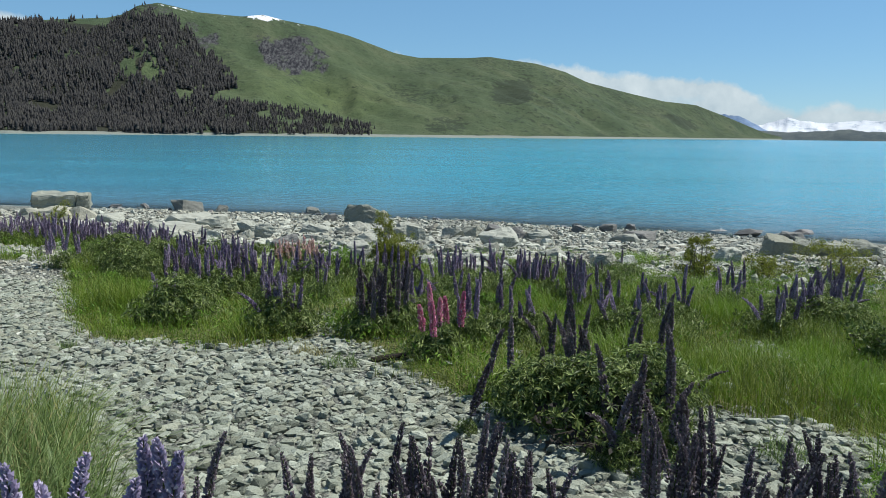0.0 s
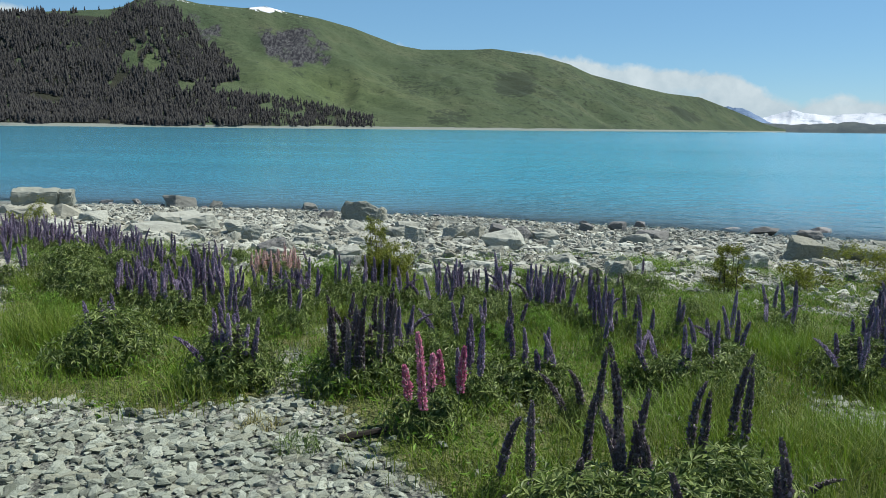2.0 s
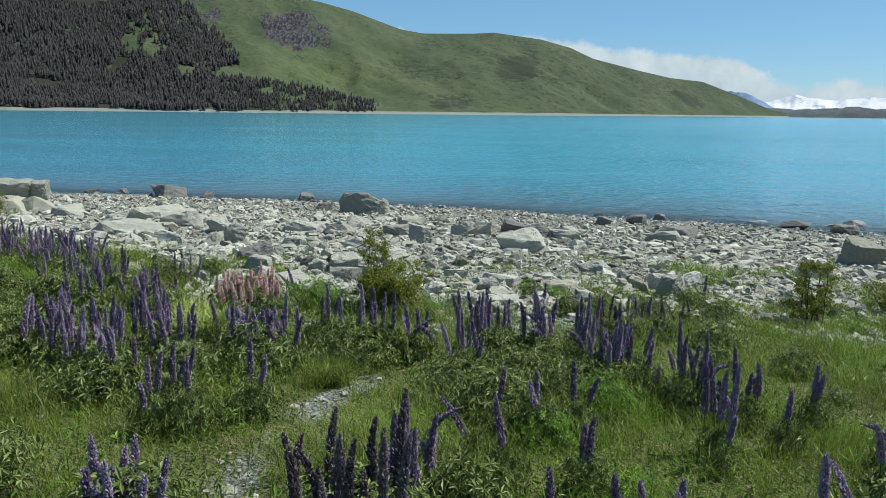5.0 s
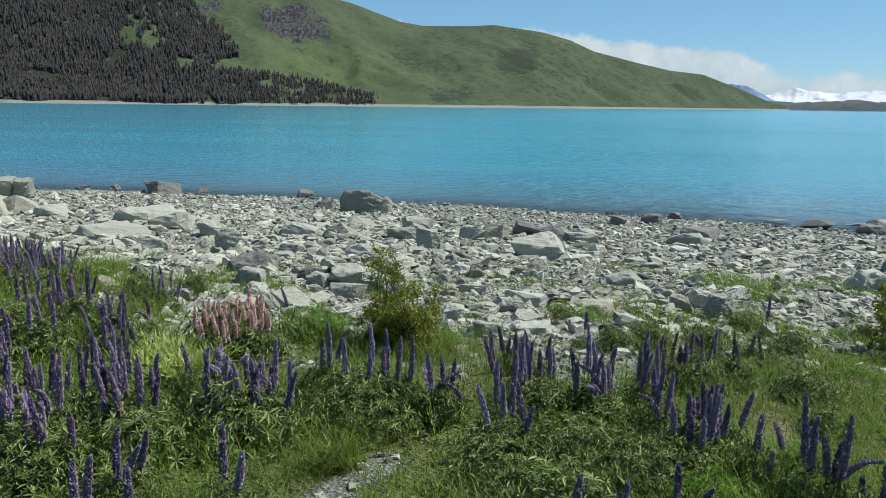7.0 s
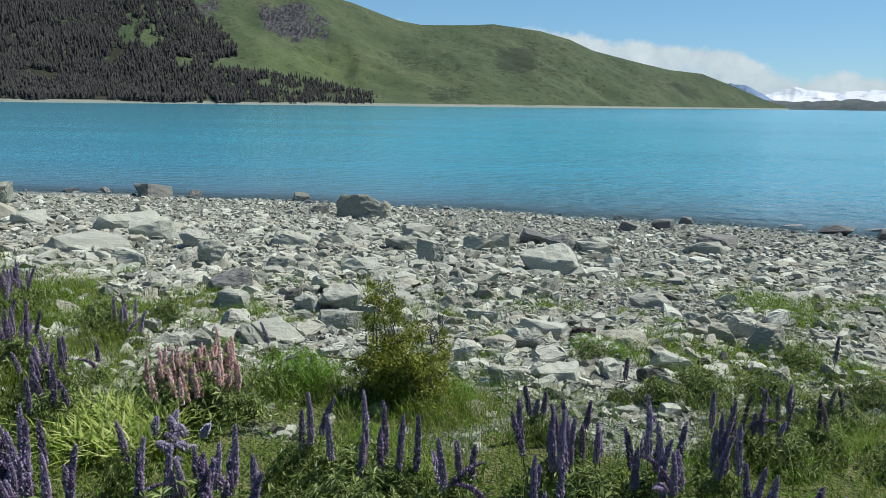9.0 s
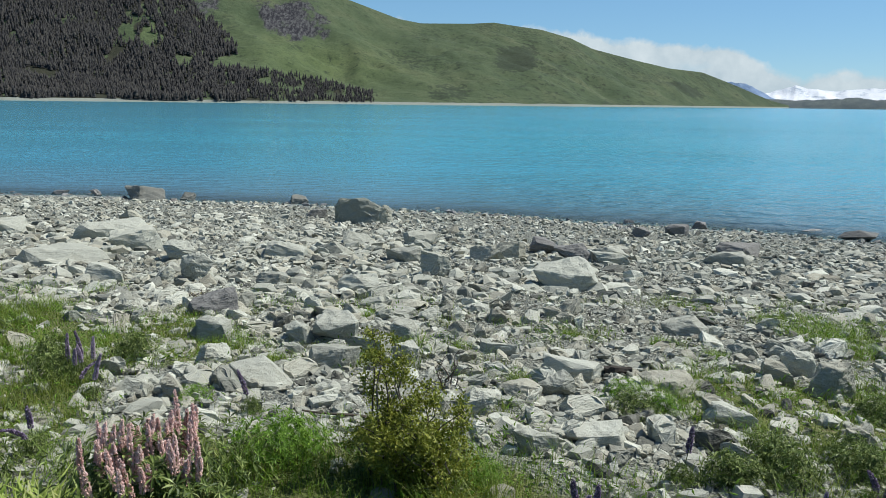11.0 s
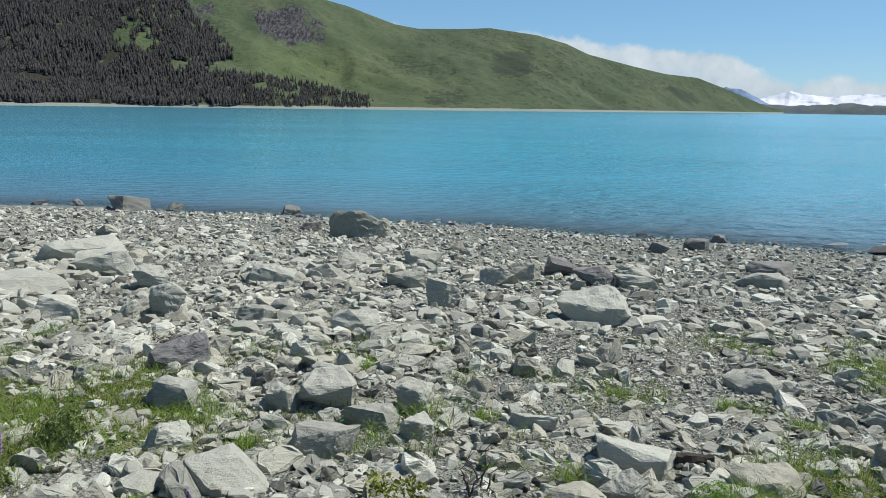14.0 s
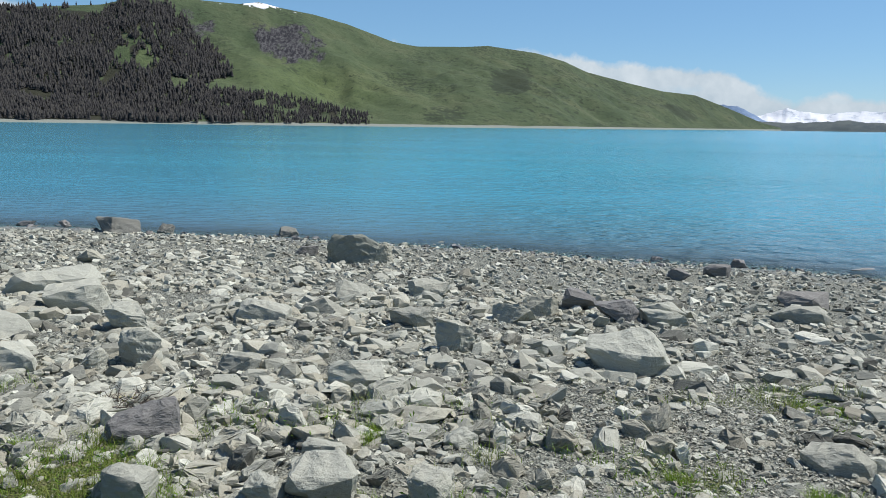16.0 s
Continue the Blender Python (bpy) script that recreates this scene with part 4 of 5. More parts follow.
def block(x, y, z):
    """A flat-topped stone block with a cleft near one end."""
    bm = bmesh.new()
    for cx, w in ((-0.26, 1.85), (1.0, 0.62)):
        res = bmesh.ops.create_cube(bm, size=1.0)
        bmesh.ops.scale(bm, vec=(w, 1.5, 0.72), verts=res["verts"])
        bmesh.ops.translate(bm, vec=(cx, 0, 0.4), verts=res["verts"])
    bmesh.ops.bevel(bm, geom=list(bm.edges), offset=0.05, segments=2, affect="EDGES")
    bmesh.ops.triangulate(bm, faces=bm.faces)
    for _ in range(3):
        bmesh.ops.subdivide_edges(bm, edges=[e for e in bm.edges if e.calc_length() > 0.14], cuts=1, use_grid_fill=True)
        bmesh.ops.triangulate(bm, faces=bm.faces)
    for q in bm.verts:
        q.co += noise.noise_vector(q.co * 1.7) * 0.12 + noise.noise_vector(q.co * 6.0) * 0.05 + noise.noise_vector(q.co * 15.0) * 0.02
    me = bpy.data.meshes.new("stone_block")
    bm.to_mesh(me)
    bm.free()
    me.materials.append(BLOCK_ROCK)
    ob = new("stone_block", me)
    ob.matrix_basis = pose(x, y, z, 2, 2, 20)
    return tagged(ob, "flat topped pale stone block with a cleft", "stone block")


block(-18.75, 35.4, 1.78)

mx_, my_ = sample(24000, -9, 9, 6.8, 16.5, lambda x, y: np.clip(0.8 - 1.3 * meadow(x, y), 0, 1))
tagged(new("meadow_stones", mesh_of("meadow_stones", *strew(mx_, my_, (0.05 + 0.12 * rng.random(len(mx_)) ** 2) * (0.7 + 0.3 * smooth01(my_, 11.8, 13.5)), CHIPS, 0.2, 0.02), ROCK)), "small grey stones in bare patches of the meadow", "stones", kind="stuff")

# shingle in front of the meadow
SHINGLE = [stone_shape(12, f, 190 + k, 0.62) for k, f in enumerate((0.42, 0.34, 0.5, 0.4, 0.3, 0.55))]
fx_, fy_ = sample(60000, -12, 6, 1.2, 12.5, lambda x, y: np.clip(1.05 - 1.15 * meadow(x, y), 0.02, 1) * (1 - smooth01(y - 3.0 * smooth01(-x, 2.5, 4.5), 8.0, 9.2)))
fs = 0.07 + 0.12 * rng.random(len(fx_)) ** 1.7
pick = np.argsort(np.hypot(fx_ + 1.2, fy_ - 4.2))[:300]
lone = np.zeros(len(fx_), bool)
lone[pick] = True
tagged(new("shingle", mesh_of("shingle", *strew(fx_[~lone], fy_[~lone], fs[~lone], SHINGLE, 0.15), STONE)), "flat grey green shingle stones covering the bank", "shingle", kind="stuff")
fine_x, fine_y = sample(14000, -9, 5, 1.5, 9.5, lambda x, y: np.clip(0.8 - meadow(x, y), 0, 1))
tagged(new("fine_shingle", mesh_of("fine_shingle", *strew(fine_x, fine_y, 0.03 + 0.04 * rng.random(len(fine_x)), PEBBLES, 0.3), STONE)), "small grey pebbles between the shingle stones", "pebbles", kind="stuff")


# ---- plants ----
def frames_of(d, roll):
    """For unit ways d (n, 3): a side and a normal across each."""
    up = np.where(np.abs(d[:, 2:3]) > 0.95, np.array([[1.0, 0, 0]]), np.array([[0, 0, 1.0]]))
    s = np.cross(d, up)
    s /= np.linalg.norm(s, axis=1)[:, None]
    n = np.cross(s, d)
    c, q = np.cos(roll)[:, None], np.sin(roll)[:, None]
    return s * c + n * q, n * c - s * q


def leaves(p, d, length, width, roll, fold=0.25):
    """Folded lance-shaped leaves: from p along d."""
    s, n = frames_of(d, roll)
    L, W = length[:, None], width[:, None]
    mid = p + d * L * 0.55 - n * W * 0.15
    v = np.stack([p, mid + s * W * 0.5 + n * W * fold, p + d * L - n * L * 0.12, mid - s * W * 0.5 + n * W * fold], 1)
    o = np.arange(len(p))[:, None] * 4
    f = np.concatenate([o + np.array([0, 1, 2]), o + np.array([0, 2, 3])])
    return v.reshape(-1, 3), f


def tube(path, r0, r1, k=4):
    """A thin tapered stem along a path of points."""
    path = np.asarray(path, float)
    n = len(path)
    d = np.gradient(path, axis=0)
    d /= np.linalg.norm(d, axis=1)[:, None] + 1e-9
    s, m = frames_of(d, np.zeros(n))
    r = np.linspace(r0, r1, n)[:, None, None]
    a = np.arange(k) * 2 * np.pi / k
    ring = path[:, None] + r * (np.cos(a)[None, :, None] * s[:, None] + np.sin(a)[None, :, None] * m[:, None])
    i = np.arange(n * k).reshape(n, k)
    j = np.roll(i, -1, 1)
    f = np.concatenate([np.stack([i[:-1], j[:-1], j[1:]], -1).reshape(-1, 3), np.stack([i[:-1], j[1:], i[1:]], -1).reshape(-1, 3)])
    return ring.reshape(-1, 3), f


def palmate_foliage(radius, height, count, seed, leaf=0.088):
    """A mound of hand-shaped leaves on stalks that spring from one crown."""
    r = np.random.default_rng(seed)
    az = r.uniform(0, 2 * np.pi, count)
    q = np.sqrt(r.random(count))
    hub = np.stack([radius * q * np.cos(az), radius * q * np.sin(az), height * (1 - 0.55 * q ** 2) * r.uniform(0.35, 1.08, count)], 1)
    hub[:, :2] *= (1 + 0.25 * r.normal(size=(count, 1)))
    hub[:, 2] = np.maximum(hub[:, 2], 0.03)
    out = np.stack([np.cos(az) * q, np.sin(az) * q, 0.9 - 0.5 * q + 0.25 * r.normal(size=count)], 1)
    out += 0.25 * r.normal(size=(count, 3))
    out /= np.linalg.norm(out, axis=1)[:, None]
    s, n = frames_of(out, r.uniform(0, 6.28, count))
    k = 7
    a = np.arange(k) / k * 2 * np.pi * 0.93 + 0.2
    ways = (np.cos(a)[None, :, None] * s[:, None] + np.sin(a)[None, :, None] * n[:, None]) + out[:, None] * 0.32
    ways = (ways / np.linalg.norm(ways, axis=2)[..., None]).reshape(-1, 3)
    size = np.repeat(leaf * r.uniform(0.65, 1.25, count), k)
    blades = leaves(np.repeat(hub, k, 0), ways, size, size * 0.27, r.normal(0, 0.35, count * k))
    foot = hub * np.array([0.25, 0.25, 0.0]) + np.array([0, 0, 0.01])
    side = s * 0.0025
    st = np.stack([foot - side, foot + side, hub], 1).reshape(-1, 3)
    return blades, (st, np.arange(count * 3).reshape(-1, 3))


def foliage_pair(radius, height, count, seed, mat, leaf=0.088):
    blades, stems = palmate_foliage(radius, height, count, seed, leaf)
    return mesh_of("foliage", *blades, mat), mesh_of("crown", *stems, STALK)


def dress(root, pair, m):
    """Gives a plant its leaves and, under them, the stalks that carry them."""
    leaves_ = part("foliage", pair[0], root, "", m)
    st = new("crown", pair[1])
    st.parent = leaves_


def flower_spike(seed, stem, length, bend, width=0.034, gone=0.0, fine=False):
    """A lupin raceme: whorls of small pea flowers up a stem, closing to buds at the tip. Returns flowers and stem."""
    r = np.random.default_rng(seed)
    H = stem + length

    def axis(z):
        u = np.clip(z / H, 0, 1)
        return np.stack([bend * u ** 2.2, 0.3 * bend * np.sin(3 * u), z - 0.45 * abs(bend) * u ** 3], -1)

    whorls = int(length / (0.0150 if fine else 0.0172))
    P, D, S = [], [], []
    for w in range(whorls):
        u = w / whorls
        if r.random() < gone * (1 - u):
            continue
        rad = width * (0.80 + 0.20 * min(u * 6, 1) - 0.60 * u ** 5)
        k = 6 if fine else 5
        a = r.uniform(0, 6.28) + np.arange(k) * 2 * np.pi / k + r.normal(0, 0.15, k)
        c = axis(np.full(k, stem + length * u) + r.normal(0, 0.003, k))
        d = np.stack([np.cos(a), np.sin(a), 0.25 + 0.9 * u + r.normal(0, 0.15, k)], 1)
        d /= np.linalg.norm(d, axis=1)[:, None]
        P.append(c)
        D.append(d)
        S.append(np.full(k, max(rad, 0.007)) * r.uniform(0.8, 1.15, k))
    P, D, S = np.concatenate(P), np.concatenate(D), np.concatenate(S)
    s, n = frames_of(D, np.zeros(len(P)))
    L, W = S[:, None], np.clip(S * (0.26 if fine else 0.34), 0.0035, 0.0115)[:, None]
    mid = P + D * L * 0.62
    v = np.stack([P + D * L * 0.15, mid + s * W - n * W * 0.4, mid - s * W - n * W * 0.4, mid + n * W * 1.3, P + D * L + n * W * 0.4], 1)
    o = np.arange(len(P))[:, None] * 5
    f = np.concatenate([o + np.array(t) for t in ((0, 1, 3), (0, 3, 2), (0, 2, 1), (4, 3, 1), (4, 2, 3), (4, 1, 2))])
    return (v.reshape(-1, 3), f), tube(axis(np.linspace(0, H, 7)), 0.005, 0.0025)


def spike_set(mat, seed, bends, lengths, width=0.034, gone=0.0, stem=0.36, fine=False):
    out = []
    for k, (b, l) in enumerate(zip(bends, lengths)):
        (v, f), (sv, sf) = flower_spike(seed + k, stem, l, b, width, gone, fine)
        out.append((mesh_of("flower_spike", v, f, mat), mesh_of("stalk", sv, sf, STALK, True)))
    return out


STRAIGHT = (0.02, -0.05, 0.06, 0.10, -0.03, 0.30)
SPIKES = {
    "violet": spike_set(PURPLE, 500, STRAIGHT, (0.41, 0.36, 0.45, 0.33, 0.30, 0.34), 0.036),
    "dark": spike_set(DARK_PURPLE, 520, (0.04, -0.08, 0.10, 0.14, -0.02, 0.24), (0.60, 0.56, 0.64, 0.52, 0.48, 0.44), 0.040, 0.16, 0.22, True),
    "seeding": spike_set(DARK_PURPLE, 530, (0.04, -0.08, 0.12, 0.06, -0.02, 0.2), (0.56, 0.52, 0.60, 0.48, 0.44, 0.40), 0.031, 0.30, 0.26, True),
    "lilac": spike_set(LILAC, 540, STRAIGHT, (0.34, 0.32, 0.36, 0.30, 0.27, 0.30), 0.050, 0.0, 0.36, True),
    "pink": spike_set(PINK, 560, (0.02, -0.03, 0.03, 0.05, 0.0, 0.06), (0.44, 0.38, 0.50, 0.32, 0.36, 0.34), 0.048),
    "salmon": spike_set(PEACH, 580, (0.02, -0.04, 0.03, 0.06, 0.0, 0.08), (0.30, 0.27, 0.32, 0.24, 0.28, 0.26), 0.034),
}
FOLIAGE = [foliage_pair(rad, h, c, 600 + k, LUPIN_LEAF, 0.068) for k, (rad, h, c) in enumerate(((0.34, 0.42, 220), (0.37, 0.40, 230), (0.30, 0.44, 200), (0.40, 0.38, 240), (0.26, 0.36, 150)))]
MOUND_FOLIAGE = foliage_pair(0.48, 0.62, 640, 650, LUPIN_LEAF, 0.074)
WIDE_FOLIAGE = foliage_pair(0.56, 0.44, 460, 640, LUPIN_LEAF, 0.066)
BRIGHT_FOLIAGE = [foliage_pair(rad, h, c, 620 + k, BRIGHT_LEAF, 0.050) for k, (rad, h, c) in enumerate(((0.40, 0.42, 260), (0.33, 0.36, 210)))]
COLOUR_WORDS = {"violet": "violet blue", "dark": "dark purple fading", "seeding": "dark purple seeding", "lilac": "pale lilac", "pink": "bright pink", "salmon": "pale salmon pink"}


def lupin(x, y, n, width, colour, tall=1.0, leafy=1.0, droop=0.12, where="growing in the shore meadow"):
    """A lupin: a mound of palmate leaves with flower spikes standing out of it."""
    z = float(ground_height(x, y))
    root = new("lupin")
    root.matrix_basis = pose(x, y, z - 0.02, 0, 0, rng.uniform(0, 360))
    tagged(root, f"lupin with {COLOUR_WORDS[colour]} flower spikes {where}", "lupin", "lupins on the shore")
    if leafy > 0:
        me = WIDE_FOLIAGE if width > 0.42 and n > 7 else FOLIAGE[int(rng.integers(5))]
        k = leafy * rng.uniform(0.85, 1.1)
        wide = 1.0 if me is WIDE_FOLIAGE else min(1.15, 0.5 + 1.5 * width)
        dress(root, me, pose(0, 0, 0, 0, 0, rng.uniform(0, 360)) @ Matrix.Diagonal((k * wide, k * wide, k * tall, 1)))
    total = n if n < 4 else int(n * (1.35 if n < 6 else 1.9))
    for i in range(total):
        a, q = 2.4 * i + rng.normal(0, 0.25), math.sqrt((i + 0.5) / total) * rng.uniform(0.85, 1.15)
        px, py = width * q * math.cos(a), width * q * math.sin(a)
        flower, stem = SPIKES[colour][int(rng.choice(6, p=(0.22, 0.2, 0.2, 0.17, 0.13, 0.08)))]
        s = tall * rng.uniform(0.82, 1.12)
        lean = rng.normal(0, droop * 28), rng.normal(0, droop * 28)
        m = pose(px * 0.75, py * 0.75, 0, lean[0] - py * 14, lean[1] + px * 14, rng.uniform(0, 360)) @ Matrix.Diagonal((1, 1, s, 1))
        fl = part("flower_spike", flower, root, "", m)
        st = new("stalk", stem)
        st.parent = fl
    return root


# violet lupins through the middle of the meadow: x, y, spikes, half width
for x, y, n, w in [(-3.8, 11.75, 13, 0.5), (-3.2, 11.15, 5, 0.25), (-3.42, 12.4, 7, 0.35), (-2.4, 10.0, 3, 0.1), (-2.1, 10.05, 1, 0.03), (-4.7, 13.0, 4, 0.25), (-2.8, 12.8, 1, 0.03), (-2.35, 12.1, 4, 0.2), (-1.95, 12.2, 9, 0.38), (-1.56, 13.1, 3, 0.15), (-1.1, 12.8, 5, 0.35), (-0.8, 12.65, 2, 0.1), (-0.4, 12.5, 5, 0.2), (0.04, 12.1, 2, 0.08), (0.4, 13.0, 8, 0.4), (0.95, 12.6, 7, 0.3), (1.36, 12.0, 4, 0.15), (1.5, 11.45, 7, 0.3), (1.8, 11.1, 1, 0.03), (2.08, 10.8, 4, 0.12)]:
    lupin(x, y, n, w, "violet", rng.uniform(0.92, 1.06))
for x, y, n, w in [(2.26, 10.8, 2, 0.15), (2.45, 10.5, 2, 0.1), (1.95, 9.75, 4, 0.2), (0.15, 9.5, 1, 0.03), (0.32, 10.1, 1, 0.03), (0.97, 10.2, 2, 0.1), (-0.33, 8.4, 4, 0.2), (-0.25, 8.75, 3, 0.15), (0.32, 9.1, 1, 0.03), (0.82, 9.0, 2, 0.08), (2.15, 8.2, 3, 0.25), (2.6, 8.3, 3, 0.3), (3.1, 8.95, 3, 0.2), (2.8, 9.1, 2, 0.15), (3.25, 9.6, 3, 0.25), (1.75, 11.7, 5, 0.25), (1.5, 12.8, 4, 0.2), (2.55, 9.9, 1, 0.03), (3.05, 10.5, 2, 0.1), (1.97, 8.3, 1, 0.03), (-3.5, 9.35, 5, 0.3)]:
    lupin(x, y, n, w, "violet", rng.uniform(0.88, 1.02), 0.85)
for x, y, n, w in [(-8.4, 19.3, 10, 0.7), (-7.2, 18.0, 5, 0.6), (-6.3, 16.8, 4, 0.5), (-6.1, 15.3, 4, 0.45), (-5.2, 15.6, 3, 0.4), (-5.0, 14.1, 5, 0.4), (-3.95, 13.9, 5, 0.3), (-4.25, 14.5, 4, 0.2), (-7.0, 13.4, 6, 0.5), (-10.0, 20.6, 12, 0.8), (-11.6, 21.8, 12, 0.8), (-13.2, 23.0, 10, 0.8), (-11.5, 18.9, 14, 0.7), (-10.7, 19.3, 12, 0.6), (-10.1, 18.8, 12, 0.6), (-9.5, 19.4, 12, 0.6), (-9.0, 18.6, 8, 0.5), (-8.0, 18.7, 12, 0.6), (-7.5, 19.2, 9, 0.5), (-8.7, 20.0, 10, 0.6), (-4.5, 12.2, 8, 0.4), (-3.0, 12.0, 6, 0.3)]:
    lupin(x, y, n, w, "violet", rng.uniform(0.9, 1.04))
for x, y, n, w in [(4.85, 11.6, 5, 0.4), (4.5, 10.8, 3, 0.25), (4.1, 8.5, 5, 0.3), (4.7, 9.1, 6, 0.35), (5.5, 9.9, 6, 0.5), (6.4, 11.6, 6, 0.5), (7.6, 13.4, 6, 0.5)]:
    lupin(x, y, n, w, "violet", rng.uniform(0.9, 1.04))
# shorter plants towards the rocks
for x, y, n, w in [(-5.6, 16.0, 8, 0.4), (-4.65, 15.1, 5, 0.35), (-4.2, 15.3, 2, 0.15), (-4.9, 17.5, 4, 0.2), (-4.5, 16.9, 2, 0.1), (-2.66, 16.6, 1, 0.03), (-1.3, 15.0, 1, 0.03), (0.32, 14.1, 3, 0.08), (0.5, 14.0, 1, 0.03), (0.67, 13.8, 1, 0.03), (1.32, 15.1, 1, 0.03), (1.75, 13.65, 2, 0.1), (2.05, 13.8, 2, 0.1), (2.2, 13.6, 2, 0.1), (2.7, 14.7, 1, 0.03), (2.8, 14.4, 1, 0.03), (4.17, 16.2, 1, 0.03), (2.27, 11.5, 2, 0.1), (1.9, 11.1, 1, 0.03), (1.85, 12.2, 2, 0.1), (2.5, 10.65, 3, 0.2), (1.86, 9.45, 1, 0.03)]:
    lupin(x, y, n, w, "violet", 0.76, 0.7, 0.15)
# bent and drooping violet plants
for x, y, n, w in [(-1.68, 7.95, 9, 0.24), (0.34, 7.4, 5, 0.25), (0.85, 7.85, 3, 0.25), (1.05, 7.95, 2, 0.2), (2.2, 8.0, 2, 0.25), (-2.5, 10.7, 3, 0.15), (-1.7, 10.4, 2, 0.1), (0.64, 10.1, 2, 0.1), (0.15, 11.6, 4, 0.25), (-0.3, 9.3, 2, 0.15)]:
    lupin(x, y, n, w, "violet", 0.88, 1.0, 0.24, where="bent over in the shore meadow")
# dark, fading spikes
lupin(-0.58, 7.95, 10, 0.40, "dark", 1.0, 0.5, 0.07)
for x, y, n, w, h in [(1.95, 13.7, 3, 0.15, 0.8), (2.45, 14.0, 3, 0.2, 0.75), (2.8, 13.9, 2, 0.1, 0.7), (3.35, 14.6, 2, 0.15, 0.65)]:
    lupin(x, y, n, w, "seeding", h, 0.9, 0.3, where="bent in the meadow")
for x, y, n, w, h in [(0.46, 5.8, 1, 0.02, 0.95), (0.66, 5.75, 1, 0.02, 0.93), (0.76, 5.35, 1, 0.02, 0.86), (0.98, 5.85, 1, 0.02, 0.97), (1.16, 5.9, 1, 0.02, 1.12), (1.12, 5.45, 4, 0.12, 1.0), (1.8, 6.3, 2, 0.08, 1.04), (2.07, 6.35, 2, 0.08, 1.04), (1.67, 4.95, 2, 0.12, 0.95), (1.2, 4.8, 1, 0.02, 0.95), (1.2, 4.35, 3, 0.12, 0.85), (1.5, 4.4, 3, 0.12, 0.85), (1.15, 7.15, 2, 0.08, 0.9), (1.28, 6.95, 1, 0.02, 0.85)]:
    lupin(x, y, n, w, "dark", h, 0.5 if n == 1 else 0.75, 0.07)
for x, y, way in [(0.25, 4.95, -70), (2.08, 5.55, 110)]:
    leaning = lupin(x, y, 1, 0.01, "dark", 0.74, 0.4, 0.02)
    leaning.matrix_basis = leaning.matrix_basis @ pose(0, 0, 0, 0, 16 if way > 0 else -18, 0)
for x, y, n, w, h in [(-0.36, 2.9, 5, 0.22, 0.9), (-0.05, 2.85, 5, 0.2, 0.96), (0.22, 2.85, 6, 0.22, 0.94), (0.45, 2.75, 4, 0.2, 0.84), (1.22, 3.35, 7, 0.25, 0.86), (1.45, 2.9, 6, 0.25, 0.9), (1.75, 2.95, 4, 0.2, 0.95), (-0.93, 2.9, 2, 0.1, 0.9)]:
    lupin(x, y, int(n * 1.5), w, "seeding", h, 0.5, 0.16, where="rising from the shingle bank")
# lilac, pink and salmon plants
for x, y, n, w, h in [(-1.45, 2.85, 4, 0.16, 0.98), (-1.1, 2.9, 5, 0.14, 1.04)]:
    lupin(x, y, n, w, "lilac", h, 0.8, 0.08, where="rising from the shingle bank")
lupin(-2.69, 13.55, 6, 0.22, "lilac", 0.50, 0.5, 0.95, where="lying over in the meadow")
lupin(0.06, 6.85, 5, 0.40, "pink", 0.94, 0.6, 0.04, where="at the edge of the shingle")
lupin(-2.85, 14.5, 38, 0.60, "salmon", 0.98, 1.35, 0.02, where="standing before the beach rocks")
# leafy plants without flowers
def leafy_plant(x, y, foliage, wide, high, bright=False):
    lp = new("leafy_plant")
    lp.matrix_basis = pose(x, y, float(ground_height(x, y)) - 0.02, 0, 0, rng.uniform(0, 360))
    tagged(lp, "bright fresh green leafy plant in the grass" if bright else "low leafy green plant without flowers", "plant", "leafy plants on the shore")
    dress(lp, foliage, Matrix.Diagonal((wide, wide, high, 1)))


for x, y, k in [(-3.15, 8.75, 0.95), (-1.7, 8, 0.82), (-0.55, 8.05, 0.84), (4.35, 8.9, 0.84), (4.9, 9, 0.89), (5.4, 9.2, 0.84), (0.85, 5.2, 0.82), (1.2, 5.05, 0.89), (1.6, 5.35, 0.84), (-6.2, 14, 1), (-5.6, 12.9, 0.95), (-5, 12, 0.89), (-5.5, 14.3, 0.89)]:
    leafy_plant(x, y, MOUND_FOLIAGE, k, k * rng.uniform(0.9, 1.15))
for x, y, k in [(-1.15, 12.3, 1.5), (0.03, 6.95, 1), (2.45, 8, 1.3), (2.75, 8.5, 1.1), (0, 8.45, 1), (0.45, 8.1, 0.9), (0.5, 12.6, 1.1), (-2.1, 11.9, 1.2), (-4.6, 12.6, 1.2), (-7.2, 15.2, 1.4), (0.05, 11.25, 1.25), (0.6, 11.5, 1.3), (1.05, 11.1, 1.25), (0.35, 10.6, 1.1), (-3.3, 11, 1.1), (-2.7, 11.5, 1.1), (1, 12.3, 0.9), (1.4, 11.2, 0.9), (1.45, 16.9, 0.65), (2.3, 15.6, 0.75), (3.1, 15.7, 0.7), (-4.75, 18.6, 0.8), (-5.6, 18.2, 0.9), (-5.2, 17.5, 0.8), (-7, 18.4, 1), (-5.9, 16.6, 1), (4.3, 17.2, 0.7), (1.9, 15.1, 0.6)]:
    q = k / 1.5 if k > 1.2 else k
    leafy_plant(x, y, WIDE_FOLIAGE if k > 1.2 else FOLIAGE[int(rng.integers(5))], q, q * rng.uniform(0.9, 1.15))
